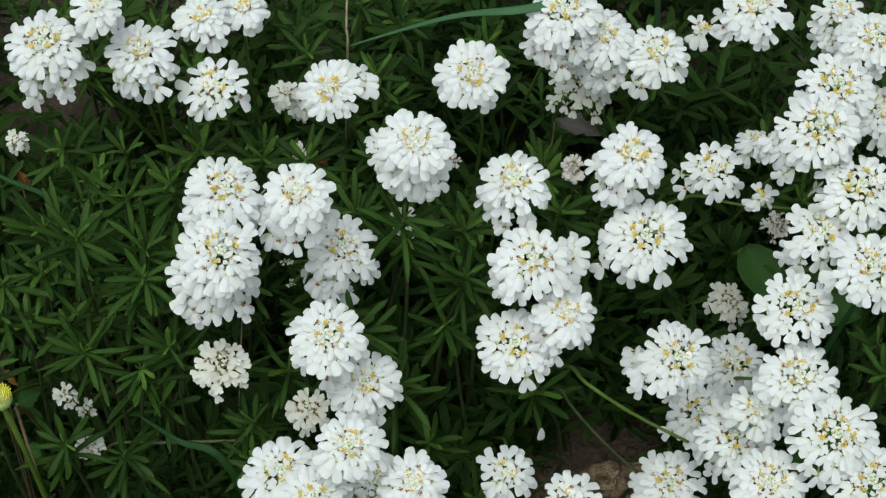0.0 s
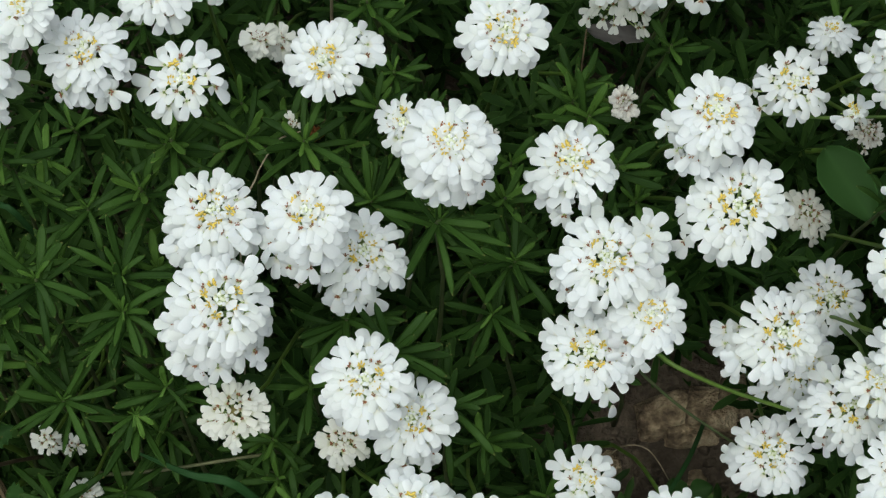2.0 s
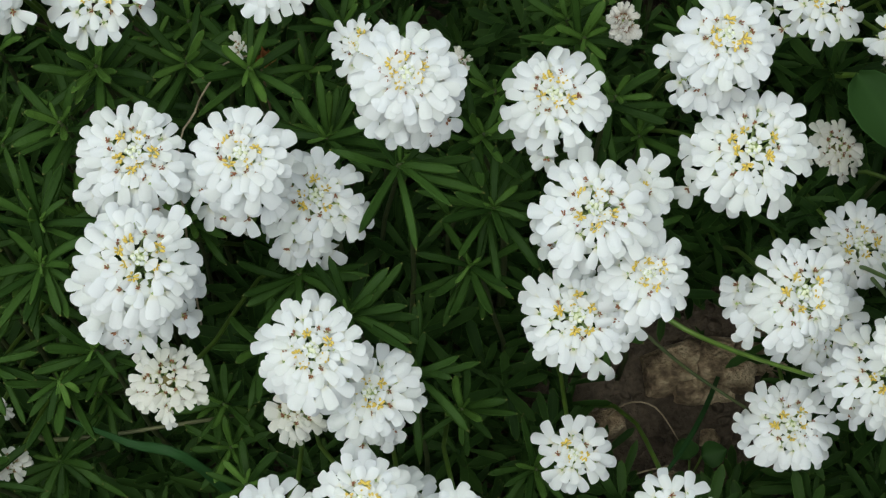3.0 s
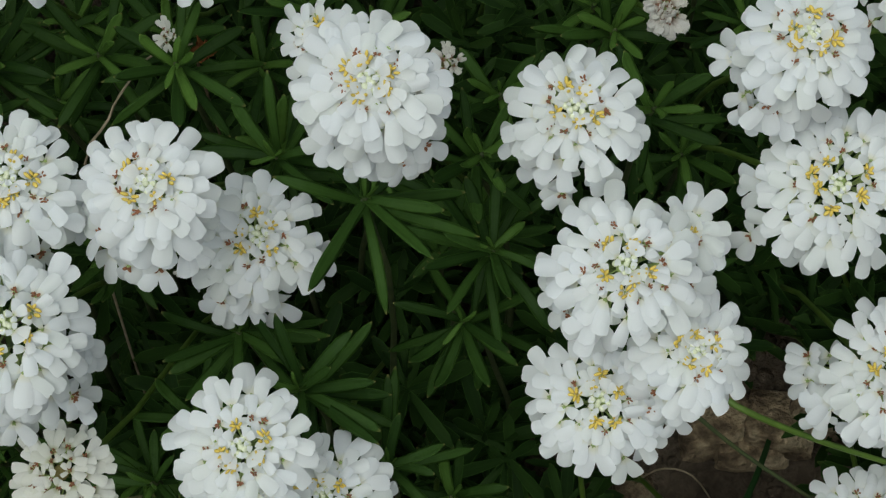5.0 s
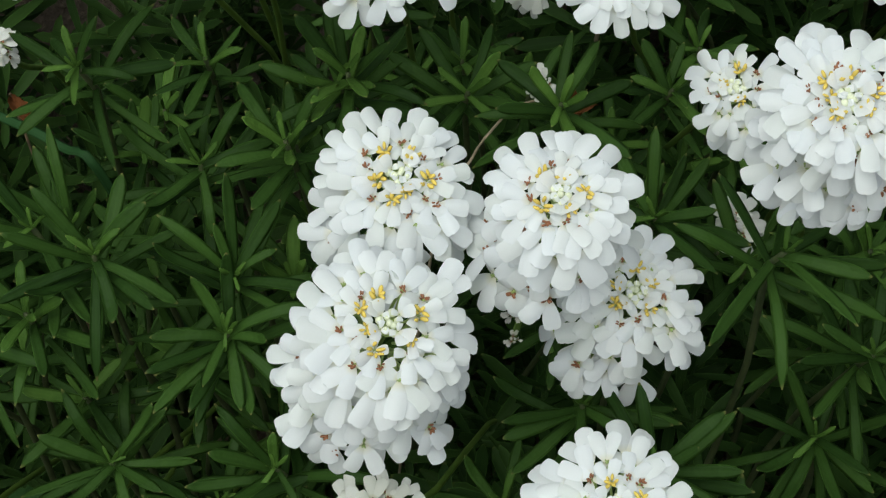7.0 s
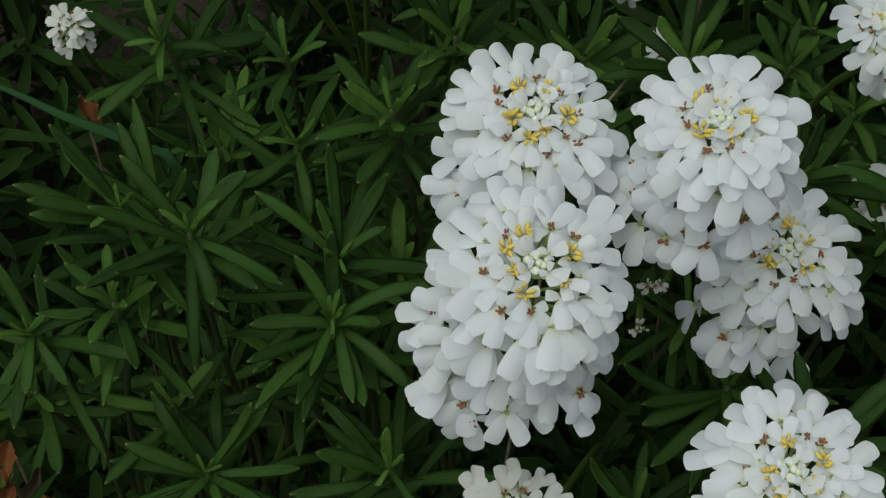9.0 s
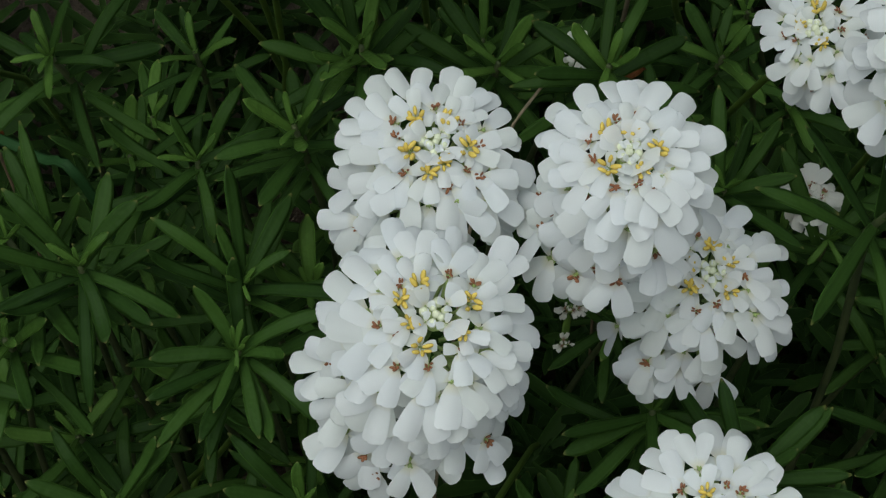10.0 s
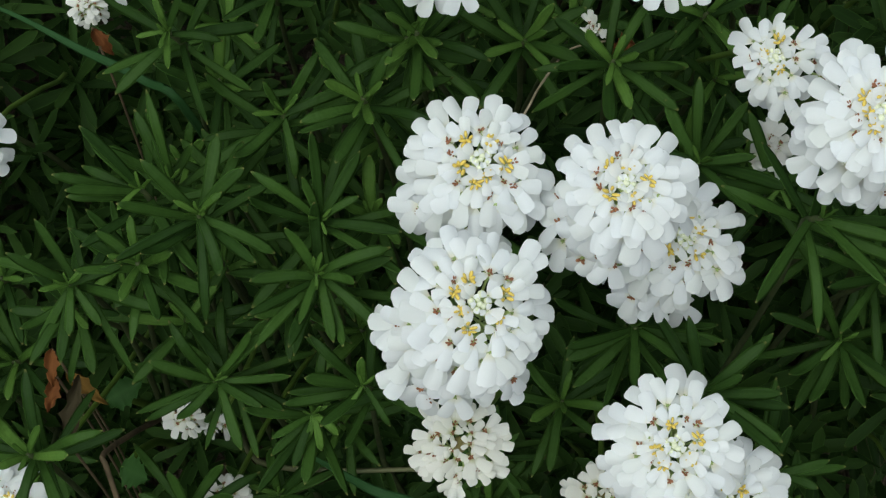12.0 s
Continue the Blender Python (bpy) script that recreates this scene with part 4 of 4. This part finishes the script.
runner("green_stem", [on_ground(0.057, 0.104), (0.0673, 0.0175, 0.0671), (0.0745, -0.0074, 0.0867), (0.0952, -0.0146, 0.0761), (0.1220, -0.0195, 0.0627)], 0.0011, STEM, "thick bright green flower stem leaning over bare soil", "stem")
runner("green_stem", [on_ground(0.051, 0.099), (0.0639, 0.0149, 0.0539), (0.0701, 0.0032, 0.0566), (0.0862, -0.0052, 0.0412), (0.1095, -0.0157, 0.0244)], 0.0008, OLIVE, "green flower stem leaning over bare soil", "stem")
runner("green_stem", [on_ground(0.077, 0.156), (0.1131, 0.0825, 0.1101), (0.1435, 0.0735, 0.1205), (0.1785, 0.0694, 0.1227)], 0.0009, STEM, "long green stem reaching towards a dense flower cluster", "stem")
runner("dry_twig", [on_ground(-0.164, 0.047), (-0.1440, 0.0000, 0.0150), (-0.1205, -0.0055, 0.0260), (-0.1010, -0.0040, 0.0262), (-0.0797, -0.0013, 0.0244), (-0.0696, 0.0060, 0.0113)], 0.0009, STALK, "thin olive-grey stalk lying among dark leaves", "twig")
runner("brown_twig", [on_ground(-0.177, 0.055), (-0.1772, -0.0145, 0.0588), (-0.1742, -0.0288, 0.0706), (-0.1604, -0.0572, 0.0472), (-0.1480, -0.0902, 0.0309)], 0.0009, WOODY, "dark brown woody twig leaning among green leaves", "twig")
runner("dry_twig", [on_ground(-0.095, 0.060), (-0.078, 0.034, 0.128), (-0.0708, 0.0475, 0.1440), (-0.0658, 0.0578, 0.1450), (-0.0610, 0.0640, 0.1455), (-0.0508, 0.0675, 0.1450)], 0.0004, TWIG, "very thin pale dry stalk among green shoots", "twig")
runner("dry_twig", [on_ground(-0.047, 0.207), (-0.0391, 0.1259, 0.1533), (-0.0399, 0.1307, 0.1695), (-0.0396, 0.1412, 0.1906)], 0.0007, TWIG, "upright thin yellowish dry stalk among the leaves", "twig")
runner("dry_twig", [on_ground(0.053, 0.008), (0.0690, 0.0099, -0.0858), (0.0926, 0.0152, -0.0883), (0.1161, 0.0202, -0.1002)], 0.0005, TWIG, "thin dry twig lying on bare soil", "twig")
runner("dry_twig", [on_ground(0.063, 0.033), (0.0740, 0.0353, -0.0689), (0.0857, 0.0316, -0.0663), (0.0957, 0.0239, -0.0840)], 0.0004, TWIG, "thin dry twig lying on bare soil", "twig")


def broad_leaf(name, base, tip, width, mat, lobes=0.0, cup=0.15, crumple=0.0):
    """A broad leaf with midrib and side veins."""
    base, tip = Vector(base), Vector(tip)
    d = tip - base
    L = d.length
    m = frame_from(base, d, Vector((0.0, -0.55, 1)))
    V, A, S, F = [], [], [], []
    rows, cols = 15, 9
    for j in range(rows):
        u = j / (rows - 1)
        w = 0.5 * width * (math.sin(math.pi * min(1, u ** 0.75)) ** 0.8 + 0.05) * (1 + lobes * math.sin(u * 28))
        for c in range(cols):
            s = 2 * c / (cols - 1) - 1
            z = cup * width * s * s - 0.10 * L * u * u + 0.015 * L * math.cos(8 * (u - 0.5 * abs(s)) * math.pi) * abs(s)
            k = noise.noise((s * 1.3 + 40 * base.x, u * 3.1, 9.0)), noise.noise((s * 3.0, u * 7.0 + 40 * base.y, 4.0))
            V.append(m @ Vector((s * w * (1 + 2.2 * crumple * k[1]), u * L, z + crumple * width * (k[0] + 0.5 * k[1]))))
            A.append(u * 0.9)
            S.append(abs(s) * 0.95)
    F = [(j * cols + i, j * cols + i + 1, (j + 1) * cols + i + 1, (j + 1) * cols + i) for j in range(rows - 1) for i in range(cols - 1)]
    return make_mesh(name, V, F, [mat], None, A, S)


def weed(x, y, leaves, label, mat=WEED):
    thing = new("broadleaf_weed")
    thing.empty_display_size = 0.01
    thing.location = on_ground(x, y)
    tagged(thing, label, "weed")
    o = Vector(thing.location)
    for base, tip, w, lob in leaves:
        b, t = Vector(base) - o, Vector(tip) - o
        child("leaf_stalk", make_mesh("leaf_stalk", *tube(bend((0, 0, 0), b, (0, 0.01, 0), 6), [0.0014] * 5 + [0.0009], 6), [STEM]), thing)
        child("leaf", broad_leaf("leaf", b, t, w, mat, lob), thing)
    return thing


weed(0.150, 0.144, [((0.1570, 0.0960, 0.0670), (0.1715, 0.0610, 0.0630), 0.020, 0.03), ((0.1760, 0.0838, 0.0545), (0.2150, 0.0721, 0.0472), 0.028, 0.0)], "broad smooth green weed leaves behind the flowers")
weed(0.177, 0.043, [((0.1768, 0.0199, 0.0264), (0.2216, -0.0174, 0.0202), 0.030, 0.0)], "broad smooth green weed leaf low beside the flowers")
weed(-0.180, 0.030, [((-0.1880, 0.0090, 0.0320), (-0.1780, 0.0150, 0.0340), 0.0085, 0.2), ((-0.1840, -0.0030, 0.0110), (-0.1755, -0.0080, 0.0150), 0.0090, 0.2)], "small fresh green weed with lobed leaves below a yellow bud")


def yellow_bud(x, y, z):
    """A half-open yellow composite flower on a green stalk."""
    thing = new("yellow_flower")
    thing.empty_display_size = 0.01
    foot = Vector(on_ground(x + 0.01, y + 0.02))
    thing.location = foot
    tagged(thing, "half-open yellow daisy-like flower bud on green stalk", "flower")
    top = Vector((x, y, z)) - foot
    child("stem", make_mesh("stem", *tube(bend((0, 0, 0), top - Vector((0, 0, 0.004)), (0, 0.01, 0), 6), [0.0012] * 6, 6), [STEM]), thing)
    child("calyx", make_mesh("calyx", *ellipsoid(top - Vector((0, 0, 0.0032)), (0.0052, 0.0052, 0.0046), (0, -0.3, 1), 6, 10), [OVARY]), thing)
    pieces = []
    for i in range(90):
        rr, az = 0.0050 * math.sqrt(i / 90), i * 2.39996
        p = top + Vector((rr * math.cos(az), rr * math.sin(az), 0.0012 - 40 * rr * rr))
        pieces.append((*ellipsoid(p, (0.00035, 0.00035, 0.0009), (rr * math.cos(az) * 60, rr * math.sin(az) * 60, 1), 3, 5), 0, None, None))
    V, F, M, A, S = join(pieces)
    child("disc", make_mesh("disc", V, F, [LEMON], None, A, S), thing)


yellow_bud(-0.1643, -0.0722, 0.1473)


def dead_leaf(base, tip, w, mat, label):
    """A curled leaf that lies on the foliage; its stalk reaches the ground."""
    thing = new("dead_leaf")
    thing.empty_display_size = 0.01
    thing.location = on_ground(base[0], base[1] + 0.01)
    o = Vector(thing.location)
    tagged(thing, label, "leaf", "dead leaves")
    child("blade", broad_leaf("blade", Vector(base) - o, Vector(tip) - o, w, mat, 0.05, 0.3, 0.35), thing)
    child("stalk", make_mesh("stalk", *tube(bend((0, 0, 0), Vector(base) - o, (0, 0.004, 0), 5), [0.0004] * 5, 5), [WOODY]), thing)


dead_leaf((-0.1890, -0.0040, 0.0960), (-0.1880, -0.0130, 0.0930), 0.0034, RUST, "rusty orange dead leaf among green shoots")
dead_leaf((-0.1890, -0.0075, 0.0860), (-0.1915, -0.0150, 0.0800), 0.0036, RUST, "rusty orange dead leaf among green shoots")
dead_leaf((-0.1910, 0.0020, 0.0680), (-0.1795, -0.0060, 0.0660), 0.0038, TAN, "yellow-brown dead leaf among green shoots")
dead_leaf((-0.1820, -0.0270, 0.0900), (-0.1805, -0.0120, 0.0990), 0.0044, DULL, "dull olive-brown withered leaf beside orange dead leaves")
dead_leaf((-0.1906, 0.0860, 0.1098), (-0.1851, 0.0818, 0.1034), 0.0035, RUST, "small rusty brown dead leaf in a dark gap")
dead_leaf((-0.0505, 0.0655, 0.1440), (-0.0440, 0.0635, 0.1480), 0.0052, RUST, "small orange dead leaf between green shoots")
dead_leaf((0.0600, 0.1290, 0.1150), (0.0850, 0.1240, 0.1130), 0.0085, GREY, "grey curled dead leaf lying under the shoots")


def clover_patch():
    """Low round-leaved seedlings on the soil below the flowers."""
    q = random.Random(9)
    for _ in range(26):
        x, y = q.uniform(0.098, 0.190), q.uniform(-0.060, 0.013)
        thing = new("seedling")
        thing.empty_display_size = 0.01
        thing.location = on_ground(x, y)
        tagged(thing, "low green seedling with small rounded leaves on soil", "seedling", "low seedlings")
        for k in range(3):
            a, h = k * 2.1 + q.uniform(-0.4, 0.4), q.uniform(0.010, 0.026)
            b = Vector((0.003 * math.cos(a), 0.003 * math.sin(a), h))
            t = b + Vector((0.010 * math.cos(a), 0.010 * math.sin(a), q.uniform(-0.001, 0.003)))
            child("leaf_stalk", make_mesh("leaf_stalk", *tube(bend((0, 0, 0), b, (0, 0, 0), 3), [0.0005] * 3, 5), [STEM]), thing)
            child("leaf", broad_leaf("leaf", b, t, q.uniform(0.008, 0.011), WEED), thing)


clover_patch()


def fallen_petal(x, y, z):
    ob = new("fallen_petal", PETALS[2][0])
    ob.matrix_basis = frame_from((x, y, z), (0.05, -0.3, -1), (0.2, -1, 0.4), 0.007)
    tagged(ob, "single white fallen petal caught on a leaf tip", "petal")


fallen_petal(0.0575, -0.0028, 0.0461)
leafy_shoot(0.0551, 0.0162, 0.0494, 0.022, 16, (0.1, -0.5))
reed("grass_blade", bend(on_ground(0.117, 0.053), (0.0689, -0.0268, -0.0186), (0.0, -0.01, 0.012), 14), 0.0022, BLADE, "dark green grass blade lying over bare soil", "grass")
